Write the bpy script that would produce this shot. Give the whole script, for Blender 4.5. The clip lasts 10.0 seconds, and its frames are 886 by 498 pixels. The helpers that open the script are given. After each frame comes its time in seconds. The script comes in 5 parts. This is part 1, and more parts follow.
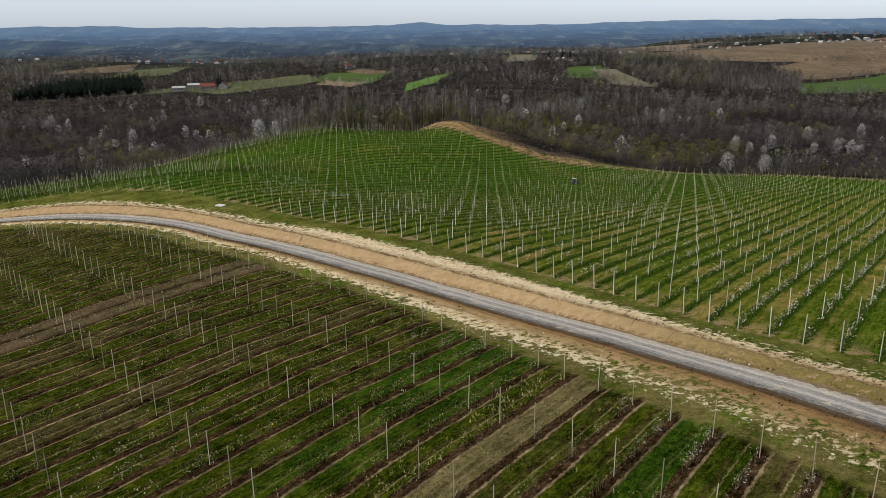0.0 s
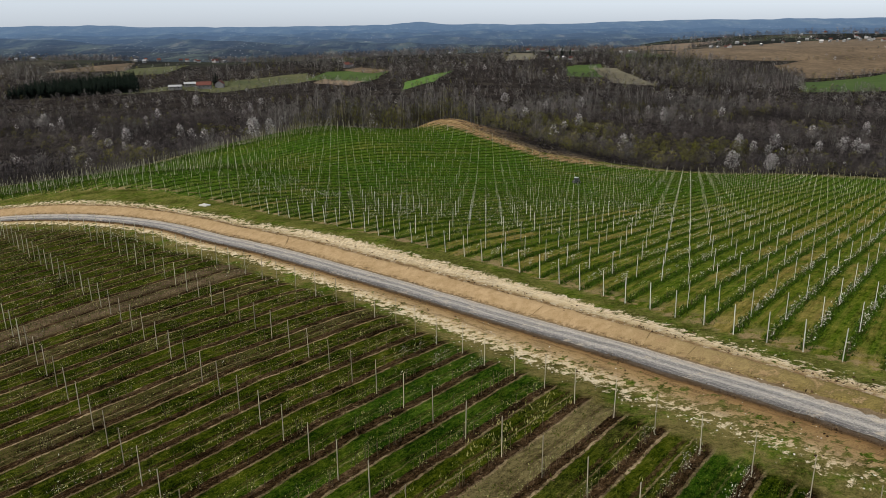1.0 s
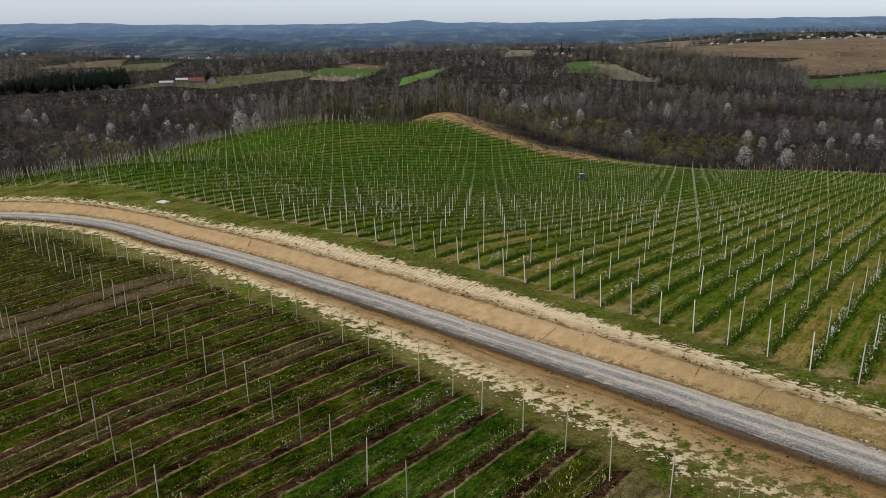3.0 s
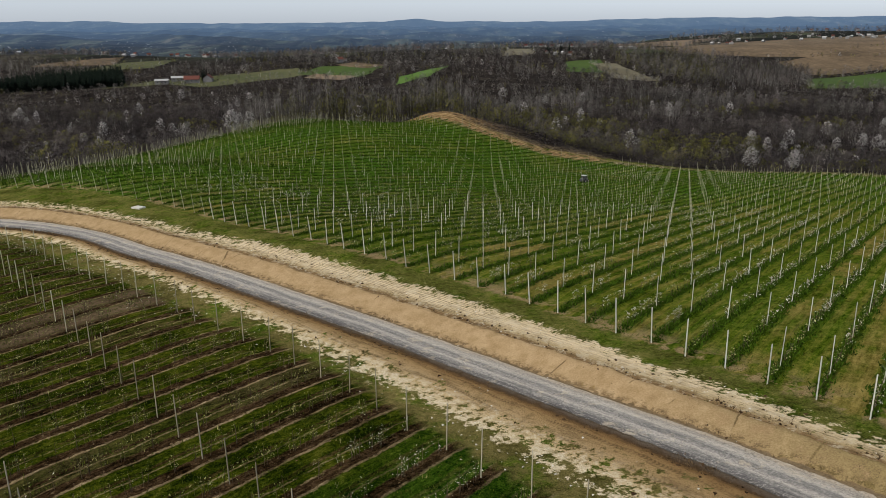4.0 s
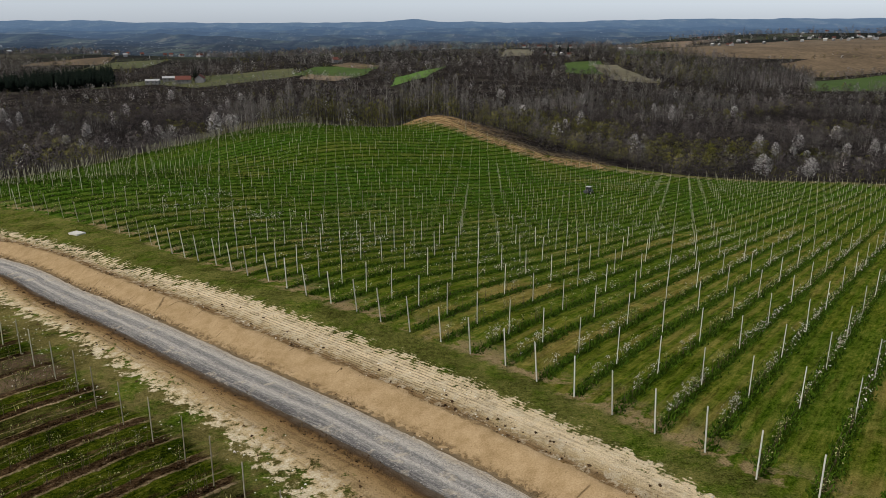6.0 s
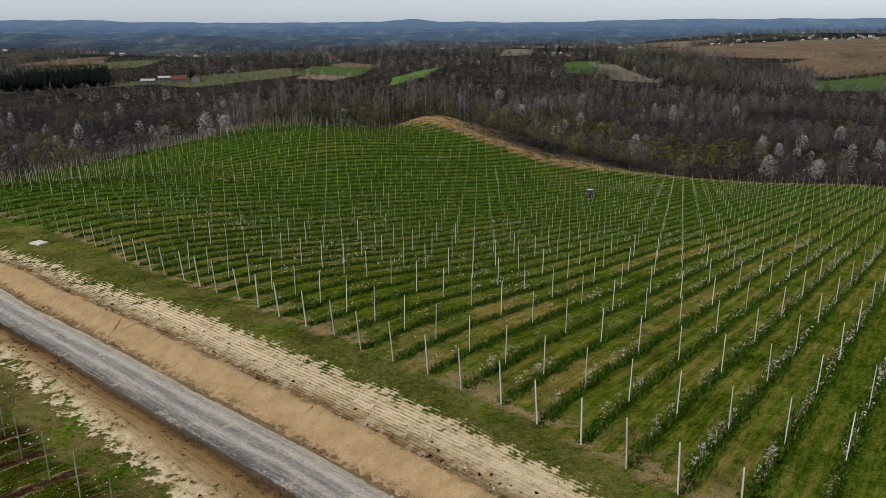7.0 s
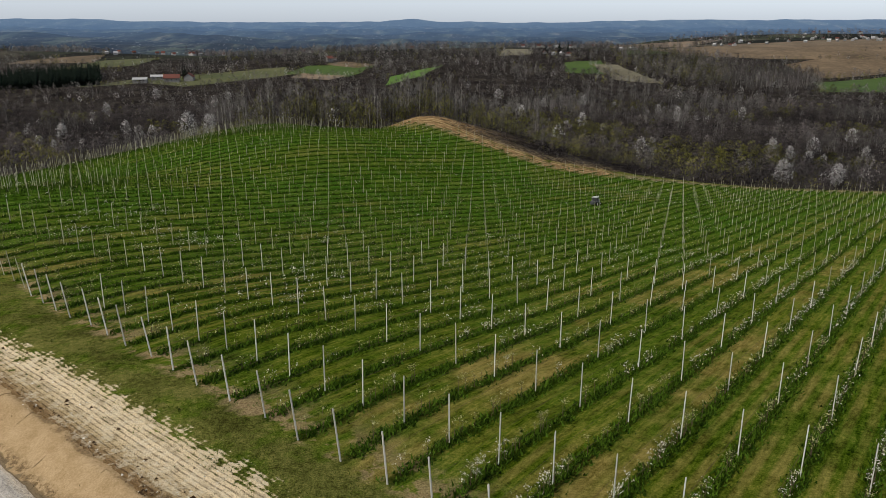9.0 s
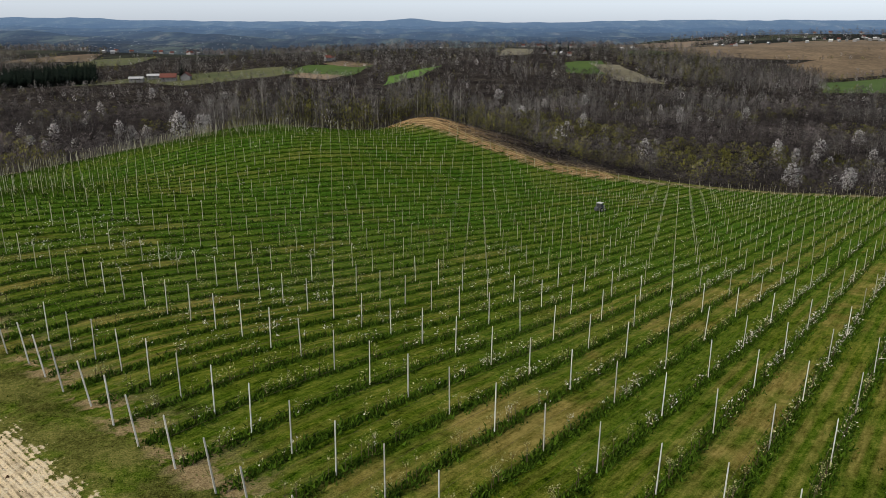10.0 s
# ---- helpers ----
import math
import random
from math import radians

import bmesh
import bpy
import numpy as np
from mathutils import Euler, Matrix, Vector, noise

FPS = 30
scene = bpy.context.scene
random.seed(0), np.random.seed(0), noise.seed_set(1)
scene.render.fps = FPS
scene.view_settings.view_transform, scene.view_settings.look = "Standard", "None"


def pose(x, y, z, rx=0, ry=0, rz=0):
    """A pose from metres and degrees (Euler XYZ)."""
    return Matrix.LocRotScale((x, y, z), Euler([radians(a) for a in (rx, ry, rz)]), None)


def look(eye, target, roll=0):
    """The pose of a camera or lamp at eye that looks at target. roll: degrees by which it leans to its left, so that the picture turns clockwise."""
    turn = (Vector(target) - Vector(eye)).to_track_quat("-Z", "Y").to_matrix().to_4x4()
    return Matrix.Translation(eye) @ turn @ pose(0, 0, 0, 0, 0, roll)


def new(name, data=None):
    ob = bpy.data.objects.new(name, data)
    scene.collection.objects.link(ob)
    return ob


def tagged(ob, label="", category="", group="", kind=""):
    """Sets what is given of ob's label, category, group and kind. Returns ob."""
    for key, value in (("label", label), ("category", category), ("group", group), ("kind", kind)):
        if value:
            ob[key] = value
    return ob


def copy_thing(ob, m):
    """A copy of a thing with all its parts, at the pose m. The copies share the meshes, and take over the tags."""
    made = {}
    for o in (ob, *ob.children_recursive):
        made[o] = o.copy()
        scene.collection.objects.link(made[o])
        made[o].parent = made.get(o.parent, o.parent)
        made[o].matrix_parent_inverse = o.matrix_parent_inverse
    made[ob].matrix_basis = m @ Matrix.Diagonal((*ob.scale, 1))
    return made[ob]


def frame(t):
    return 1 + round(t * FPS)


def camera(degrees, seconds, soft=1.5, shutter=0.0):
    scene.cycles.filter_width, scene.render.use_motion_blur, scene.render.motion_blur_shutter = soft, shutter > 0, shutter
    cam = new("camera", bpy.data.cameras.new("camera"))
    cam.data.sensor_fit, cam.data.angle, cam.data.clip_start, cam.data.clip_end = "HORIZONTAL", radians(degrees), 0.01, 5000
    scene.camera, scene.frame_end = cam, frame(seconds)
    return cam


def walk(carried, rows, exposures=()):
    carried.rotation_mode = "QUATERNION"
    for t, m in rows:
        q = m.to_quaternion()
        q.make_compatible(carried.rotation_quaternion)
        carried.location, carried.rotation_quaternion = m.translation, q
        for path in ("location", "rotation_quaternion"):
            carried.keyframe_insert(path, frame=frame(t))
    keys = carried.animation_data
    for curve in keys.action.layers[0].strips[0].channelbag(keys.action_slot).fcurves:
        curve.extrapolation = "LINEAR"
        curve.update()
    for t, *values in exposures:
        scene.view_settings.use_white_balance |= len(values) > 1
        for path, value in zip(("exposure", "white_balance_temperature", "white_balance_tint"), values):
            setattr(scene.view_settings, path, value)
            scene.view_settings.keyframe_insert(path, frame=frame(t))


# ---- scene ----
# ---- camera ----
cam = camera(62.2, 10.0, soft=0.5)
# seconds, eye x y z, yaw, pitch, roll
PATH = [
    (0, 0.00, 0.00, 33.10, -0.00, -16.93, -0.58),
    (0.5, 0.22, 3.97, 32.13, -0.04, -16.93, -0.58),
    (1, 0.46, 8.15, 31.11, -0.07, -16.94, -0.56),
    (1.5, 0.67, 12.36, 30.10, -0.11, -16.96, -0.50),
    (2, 0.95, 16.70, 28.91, -0.15, -16.97, -0.48),
    (2.5, 1.26, 21.13, 27.62, -0.19, -16.98, -0.48),
    (4, 1.99, 34.63, 25.57, -0.35, -17.08, -0.35),
    (4.5, 2.21, 39.16, 25.60, -0.42, -17.10, -0.27),
    (5, 2.48, 43.51, 25.50, -0.47, -17.07, -0.22),
    (5.5, 2.88, 47.93, 25.33, -0.52, -17.05, -0.17),
    (7, 4.31, 59.92, 24.14, -0.64, -17.04, -0.11),
    (7.5, 4.84, 63.92, 23.54, -0.66, -17.02, -0.09),
    (8, 5.37, 68.15, 22.92, -0.67, -17.02, -0.05),
    (8.5, 5.87, 72.39, 22.54, -0.67, -17.02, -0.02),
    (9, 6.22, 76.67, 22.17, -0.71, -17.01, 0.07),
    (9.5, 6.51, 80.87, 21.88, -0.73, -17.01, 0.15),
    (10, 6.82, 84.97, 21.70, -0.75, -17.03, 0.20),
]


def aim(x, y, z, yaw, pitch, roll):
    a, b = radians(yaw), radians(pitch)
    return look((x, y, z), (x - math.sin(a) * math.cos(b), y + math.cos(a) * math.cos(b), z + math.sin(b)), roll)


# the film darkens a little while the pale road fills its middle
EXPOSURES = [(0, 0.34), (2.5, 0.29), (4.5, 0.17), (7.5, 0.13), (8.5, 0.19), (9.2, 0.30), (10, 0.38)]
walk(cam, [(t, aim(x, y, z, yaw, pitch, roll)) for t, x, y, z, yaw, pitch, roll in PATH], EXPOSURES)

# ---- light: a pale, hazy spring sky with a soft high sun ----
SUN_EL, SUN_AZ = 44.0, 238.0
world = bpy.data.worlds.new("sky")
scene.world = world
world.use_nodes = True
wn = world.node_tree.nodes
sky = wn.new("ShaderNodeTexSky")
sky.sky_type, sky.sun_disc = "NISHITA", False
sky.sun_elevation, sky.sun_rotation = radians(SUN_EL), radians(SUN_AZ)
sky.altitude, sky.air_density, sky.dust_density, sky.ozone_density = 250.0, 1.0, 1.2, 2.0
wn["Background"].inputs["Strength"].default_value = 0.142
haze = wn.new("ShaderNodeHueSaturation")
haze.inputs["Saturation"].default_value = 0.35
world.node_tree.links.new(sky.outputs["Color"], haze.inputs["Color"])
veil = wn.new("ShaderNodeMix")
veil.data_type, veil.blend_type = "RGBA", "MULTIPLY"
veil.inputs[0].default_value, veil.inputs[7].default_value = 1.0, (0.90, 0.98, 1.10, 1.0)
world.node_tree.links.new(haze.outputs["Color"], veil.inputs[6])
cloud = wn.new("ShaderNodeMix")
cloud.data_type = "RGBA"
cloud.inputs[0].default_value, cloud.inputs[7].default_value = 0.5, (3.45, 3.80, 4.35, 1.0)
world.node_tree.links.new(veil.outputs[2], cloud.inputs[6])
world.node_tree.links.new(cloud.outputs[2], wn["Background"].inputs["Color"])
sun = new("sun", bpy.data.lights.new("sun", "SUN"))
sun.data.energy, sun.data.angle, sun.data.color = 2.8, radians(6), (1.0, 0.93, 0.78)
sun.matrix_basis = look((100 * math.sin(radians(SUN_AZ)), 100 * math.cos(radians(SUN_AZ)), 100 * math.tan(radians(SUN_EL))), (0, 0, 0))

# ---- terrain ----
# a slope that falls away from the road, with low hills and hollows: x, y, reach x, reach y, height
HILLS = [
    (-2.8, 351.9, 79.4, 73.2, 40.4),
    (-31.7, 183.6, 64.7, 66.9, 49.0),
    (-12.1, 65.0, 64.7, 50.1, 20.7),
    (-20.5, 175.7, 52.3, 110.0, -44.9),
    (56.6, 281.2, 36.7, 45.9, -8.1),
    (151.8, 233.5, 40.5, 110.2, 7.0),
    (-98.9, 83.1, 36.7, 110.1, -6.6),
    (-16.3, 126.3, 29.3, 29.7, 8.1),
    (94.1, 351.0, 62.7, 47.8, -14.8),
    (-103.9, 312.2, 110.0, 30.0, -3.1),
    (4.0, 361.0, 11.0, 12.0, 3.2), (-24.0, 372.0, 13.0, 20.0, -6.0), (-56.0, 352.0, 16.0, 16.0, 1.0),
]
# low swells of the planted hill, on a grid of 40 m from (-110, 150)
SWELLS = [
    (-1.7, 0.4, -0.4, 0.1, 1.6, -0.9, -0.5, -0.1),
    (-1.5, 3.6, 0.3, 0.7, -1.1, 0.7, -0.6, -0.3),
    (-2.8, -3.2, 3, 0.4, -1.7, 1.1, -2.9, -0.6),
    (0.5, 3.9, 5.9, -0.7, 2.3, 0.4, -1.9, 0.1),
    (-0.3, 1.3, 5.2, -0.1, -1.3, -0.8, 0.2, 1.1),
    (-0.3, 0.6, -2.8, -0.4, 0.6, 1.6, 1, 0.5),
]
FAR_HILLS = [
    (150, 1120, 160, 150, 15), (700, 1350, 420, 260, 17), (520, 1060, 130, 110, -14), (-330, 1050, 200, 130, -4),
    (-120, 1300, 200, 160, 8), (1000, 1800, 420, 300, 22), (-800, 1500, 350, 300, 10), (30, 900, 120, 100, 8),
]
# the road's centre line, from the far bend to the near end
ROAD_PLAN = [(-329.9, 173.5), (-239.9, 167.6), (-169.9, 163.7), (-129.8, 161.8), (-95.6, 157.0), (-68.2, 149.3), (-50.3, 140.3), (-36.0, 126.8), (-17.1, 109.9), (0.2, 95.3), (14.5, 79.9), (23.9, 67.9), (34.2, 54.7), (46.0, 38.0), (60.0, 14.0), (88.0, -38.0), (128.0, -110.0)]


def smooth(a, b, v):
    k = np.clip((np.asarray(v, float) - a) / (b - a), 0, 1)
    return k * k * (3 - 2 * k)


def bumps(table, x, y):
    return sum(h * np.exp(-(((x - a) / p) ** 2 + ((y - b) / q) ** 2) / 2) for a, b, p, q, h in table)


def waves(x, y, size, seed=0.0):
    """Gentle uneven relief, from -1 to 1."""
    x, y = x / size, y / size
    return (np.sin(x * 1.3 + 1.7 * np.sin(y * 0.9 + seed) + seed) + np.sin(y * 1.7 + 1.3 * np.sin(x * 1.1 - seed)) + np.sin((x + y) * 0.8 + 2 * seed)) / 3


def base_height(x, y):
    x, y = np.asarray(x, float), np.asarray(y, float)
    near = 3.5 + -0.0070 * x + -0.1160 * y + bumps(HILLS, x, y)
    near = near + bumps([(-110 + 40 * i, 150 + 40 * j, 30, 30, v) for j, row in enumerate(SWELLS) for i, v in enumerate(row)], x, y)
    far = -47 + 14 * smooth(620, 1300, y) + bumps(FAR_HILLS, x, y) + 5 * waves(x, y, 150, 2.0)
    turn = x / np.maximum(y, 1.0)
    far = far + 20 * smooth(1640, 2200, y) * smooth(0.25, 0.42, turn) - 14 * smooth(1250, 1700, y) * smooth(-0.05, -0.30, turn)
    far = far - 45 * smooth(1600, 2100, y) * smooth(0.30, 0.12, turn)
    back = 3 + 1.5 * waves(x, y, 60, 1.0)
    w = np.maximum(smooth(385, 480, y), np.maximum(smooth(170, 300, x - 0.25 * (y - 100)), smooth(180, 300, -x)) * smooth(120, 260, y))
    h = near + (far - near) * w
    return h + (back - h) * np.maximum(smooth(20, -60, y), smooth(150, 400, np.abs(x)) * smooth(320, 150, y))


def curve_through(points, step):
    p = np.array(points, float)
    p = np.vstack([2 * p[0] - p[1], p, 2 * p[-1] - p[-2]])
    out = []
    for a, b, c, d in zip(p, p[1:], p[2:], p[3:]):
        k = np.arange(0, 1, step / np.linalg.norm(c - b))[:, None]
        out.append(0.5 * (2 * b + (c - a) * k + (2 * a - 5 * b + 4 * c - d) * k**2 + (3 * b - a - 3 * c + d) * k**3))
    return np.vstack(out)


ROAD = curve_through(ROAD_PLAN, 0.5)
ROAD_T = np.gradient(ROAD, axis=0)
ROAD_T /= np.linalg.norm(ROAD_T, axis=1)[:, None]
ROAD_N = np.stack([-ROAD_T[:, 1], ROAD_T[:, 0]], 1)


def road_side(x, y, station=False):
    """Metres from the road's centre line, positive on the hill's side; with station, also metres along it."""
    x, y = np.asarray(x, float), np.asarray(y, float)
    out, px, py = np.empty(x.size), x.ravel(), y.ravel()
    far = np.empty(x.size)
    some = np.arange(0, len(ROAD), 3)
    c, n = ROAD[some], ROAD_N[some]
    for k in range(0, x.size, 20000):
        dx, dy = px[k:k + 20000, None] - c[:, 0], py[k:k + 20000, None] - c[:, 1]
        d = dx * dx + dy * dy
        i = d.argmin(1)
        r = np.arange(len(i))
        far[k:k + 20000] = some[i] * 0.5 + dx[r, i] * ROAD_T[some[i], 0] + dy[r, i] * ROAD_T[some[i], 1]
        side = dx[r, i] * n[i, 0] + dy[r, i] * n[i, 1]
        out[k:k + 20000] = np.where(np.abs(side) > 0.7 * np.sqrt(d[r, i]), side, np.sign(side) * np.sqrt(d[r, i]))
    return (out.reshape(x.shape), far.reshape(x.shape)) if station else out.reshape(x.shape)


CUT_S = [-14, -8, -5, -3.6, -2.9, -2.3, -1.85, 0, 1.9, 2.3, 2.9, 4.8, 5.3, 9, 15]
CUT_Z = [0, 0.05, 0.0, 0.08, -0.18, -0.36, -0.28, -0.2, -0.32, -0.36, -0.22, 0.52, 0.58, 0.4, 0]


def sunk(x, side):
    """The road and its verges lie in a shallow trough."""
    deep = np.interp(x, [-140, -90, -60, -45, -20, 0, 10, 20, 34, 45, 60], [0.6, 1.0, 1.2, 1.5, 1.6, 1.4, 1.1, 0.8, 0.5, 0.3, 0.0])
    return -deep * np.interp(side, [-30, -13, -8, 7, 11, 15, 24], [0, 0.6, 1, 1, 0.45, 0.25, 0])


def bank_squeeze(x):
    """The cut bank grows narrower towards the near end of the road."""
    return np.interp(x, [3, 20, 34], [1.0, 1.25, 1.5])


def height(x, y, side=None):
    side = road_side(x, y) if side is None else side
    rough = 0.05 * waves(np.asarray(x), np.asarray(y), 1.1, 0.5) + 0.04 * waves(np.asarray(x), np.asarray(y), 3.1, 4.0)
    return base_height(x, y) + sunk(x, side) + np.interp(np.where(side > 2, 2 + (side - 2) * bank_squeeze(x), side), CUT_S, CUT_Z) * np.where(side > 2.0, 0.35 + 0.65 * smooth(38, 12, x), 1.0) + rough * (np.abs(side) > 2.1)


def inside(x, y, polygon):
    x, y = np.asarray(x, float), np.asarray(y, float)
    odd = np.zeros(x.shape, bool)
    for (x0, y0), (x1, y1) in zip(polygon, polygon[1:] + polygon[:1]):
        if y0 != y1:
            odd ^= ((y0 > y) != (y1 > y)) & (x < (x1 - x0) * (y - y0) / (y1 - y0) + x0)
    return odd


# the planted hill beyond the road, and the field before it
HILL_ORCHARD = [(-160, 178), (-150, 225), (-146, 280), (-122, 335), (-108, 366), (-84, 379), (-53, 362), (-27, 348), (-6, 354), (22, 338), (44, 326), (70, 332), (95, 337), (116, 332), (131, 312), (141, 295), (152, 273), (167, 255), (200, 235), (260, 220), (260, -60), (-160, -60)]
ROW_ANGLE_R, ROW_GAP_R, POST_GAP_R, SKEW_R = 52.7, 3.434, 10.25, (2.73, -2.08)
ROW_ANGLE_L, ROW_GAP_L, POST_GAP_L, SKEW_L = 50.8, 3.778, 10.28, (2.49, -2.924)
ORIGIN_R, ORIGIN_L = (-3.85, 123.07), (2.09, 57.18)
U_R = np.array([math.cos(radians(ROW_ANGLE_R)), math.sin(radians(ROW_ANGLE_R))])
U_L = np.array([math.cos(radians(ROW_ANGLE_L)), math.sin(radians(ROW_ANGLE_L))])
N_R, N_L = np.array([U_R[1], -U_R[0]]), np.array([U_L[1], -U_L[0]])
OFF_R, OFF_L = float(N_R @ ORIGIN_R), float(N_L @ ORIGIN_L)


def END_R(x):
    """How far from the road the hill's rows end."""
    return np.interp(x, [-60, -46, -30, -9, 8, 20, 30, 45], [16.4, 15.5, 13.7, 13.3, 13.2, 11.8, 9.7, 9.5])


def hill_planted(x, y, side):
    return inside(x, y, HILL_ORCHARD) & (side > END_R(x))


def END_L(x):
    """How far from the road the near field's rows end."""
    return np.interp(x, [-20, -14, -8, -3, 6, 12, 25], [9.8, 9.9, 10.4, 11.2, 12.6, 12.9, 13.3])


def field_planted(x, y, side):
    return (side < -END_L(x)) & (np.asarray(x) > -190) & (np.asarray(y) > 8) & (np.asarray(y) < 170)


# ---- mesh and material helpers ----
def mesh_of(name, verts, faces, mats=(), index=None, flat=False):
    """A mesh from arrays: verts (n, 3), faces (m, 3) or (m, 4)."""
    verts, faces = np.asarray(verts, np.float32), np.asarray(faces, np.int32)
    me = bpy.data.meshes.new(name)
    me.vertices.add(len(verts))
    me.vertices.foreach_set("co", verts.ravel())
    k = faces.shape[1]
    me.loops.add(faces.size)
    me.loops.foreach_set("vertex_index", faces.ravel())
    me.polygons.add(len(faces))
    me.polygons.foreach_set("loop_start", np.arange(0, faces.size, k, dtype=np.int32))
    for m in mats:
        me.materials.append(m)
    if index is not None:
        me.polygons.foreach_set("material_index", np.asarray(index, np.int32))
    me.update(calc_edges=True)
    me.polygons.foreach_set("use_smooth", np.full(len(faces), not flat))
    return me


def thing(name, label="", category="", group="", kind="", place=None, data=None):
    ob = new(name, data)
    if place is not None:
        ob.matrix_basis = place
    return tagged(ob, label, category, group, kind)


def part(name, me, parent, label="", place=None):
    ob = new(name, me)
    ob.parent = parent
    if place is not None:
        ob.matrix_basis = place
    return tagged(ob, label)


def bm_mesh(name, bm, mat, smooth_faces=False):
    me = bpy.data.meshes.new(name)
    bm.normal_update()
    bm.to_mesh(me)
    bm.free()
    if mat:
        me.materials.append(mat)
    for p in me.polygons:
        p.use_smooth = smooth_faces
    return me


def box(bm, x0, x1, y0, y1, z0, z1, bevel=0.0, turn=None):
    made = bmesh.ops.create_cube(bm, size=1.0)["verts"]
    m = Matrix.Translation(((x0 + x1) / 2, (y0 + y1) / 2, (z0 + z1) / 2)) @ Matrix.Diagonal((x1 - x0, y1 - y0, z1 - z0, 1))
    bmesh.ops.transform(bm, matrix=(turn @ m if turn else m), verts=made)
    if bevel:
        edges = list({e for v in made for e in v.link_edges})
        bmesh.ops.bevel(bm, geom=edges, offset=bevel, segments=2, affect="EDGES")
    return bm


class Shade:
    """A small builder for node materials."""

    def __init__(self, name, rough=0.9, spec=0.2):
        self.mat = bpy.data.materials.new(name)
        self.mat.use_nodes = True
        self.tree = self.mat.node_tree
        self.bsdf = self.tree.nodes["Principled BSDF"]
        self.bsdf.inputs["Roughness"].default_value = rough
        self.bsdf.inputs["Specular IOR Level"].default_value = spec
        self.place = self.node("ShaderNodeNewGeometry").outputs["Position"]

    def node(self, kind, **settings):
        n = self.tree.nodes.new(kind)
        for key, value in settings.items():
            setattr(n, key, value)
        return n

    def put(self, value, socket):
        if isinstance(value, bpy.types.NodeSocket):
            self.tree.links.new(value, socket)
        elif isinstance(value, tuple) and len(value) == 3 and socket.type == "RGBA":
            socket.default_value = (*value, 1)
        else:
            socket.default_value = value

    def noise(self, scale, detail=3.0, rough=0.6, vec=None):
        n = self.node("ShaderNodeTexNoise")
        self.put(vec or self.place, n.inputs["Vector"])
        n.inputs["Scale"].default_value, n.inputs["Detail"].default_value, n.inputs["Roughness"].default_value = scale, detail, rough
        return n.outputs["Fac"]

    def math(self, op, a, b=0.0, clamp=False):
        n = self.node("ShaderNodeMath", operation=op, use_clamp=clamp)
        self.put(a, n.inputs[0])
        self.put(b, n.inputs[1])
        return n.outputs[0]

    def step(self, v, low, high):
        n = self.node("ShaderNodeMapRange", interpolation_type="SMOOTHSTEP")
        self.put(v, n.inputs["Value"])
        n.inputs["From Min"].default_value, n.inputs["From Max"].default_value = low, high
        return n.outputs["Result"]

    def mix(self, fac, a, b):
        n = self.node("ShaderNodeMix", data_type="RGBA")
        self.put(fac, n.inputs[0])
        self.put(a, n.inputs[6])
        self.put(b, n.inputs[7])
        return n.outputs[2]

    def ramp(self, fac, stops):
        n = self.node("ShaderNodeValToRGB")
        self.put(fac, n.inputs[0])
        e = n.color_ramp.elements
        while len(e) < len(stops):
            e.new(0.5)
        for k, (at, colour) in zip(e, stops):
            k.position, k.color = at, (*colour, 1)
        return n.outputs[0]

    def attr(self, name):
        return self.node("ShaderNodeAttribute", attribute_name=name).outputs["Fac"]

    def dot(self, x, y, z=0.0):
        n = self.node("ShaderNodeVectorMath", operation="DOT_PRODUCT")
        self.put(self.place, n.inputs[0])
        n.inputs[1].default_value = (x, y, z)
        return n.outputs["Value"]

    def island(self):
        return self.node("ShaderNodeNewGeometry").outputs["Random Per Island"]

    def each(self):
        return self.node("ShaderNodeObjectInfo").outputs["Random"]

    def done(self, colour, bump=None, strength=0.5, distance=0.05):
        self.put(colour, self.bsdf.inputs["Base Color"])
        if bump is not None:
            b = self.node("ShaderNodeBump")
            b.inputs["Strength"].default_value, b.inputs["Distance"].default_value = strength, distance
            self.put(bump, b.inputs["Height"])
            self.tree.links.new(b.outputs[0], self.bsdf.inputs["Normal"])
        return self.mat


def varied(name, dark, light, scale=4.0, rough=0.85, by="island", bump=0.3, spread=0.6, low=0.15, high=0.85):
    """A plain material that varies from piece to piece and with a fine grain."""
    s = Shade(name, rough, 0.2 if rough < 0.75 else 0.02)
    who = s.island() if by == "island" else s.each()
    fac = s.math("ADD", s.math("MULTIPLY", who, spread), s.math("MULTIPLY", s.noise(scale), 1 - spread), True)
    return s.done(s.ramp(fac, [(low, dark), (high, light)]), s.noise(scale * 6), bump, 0.02)


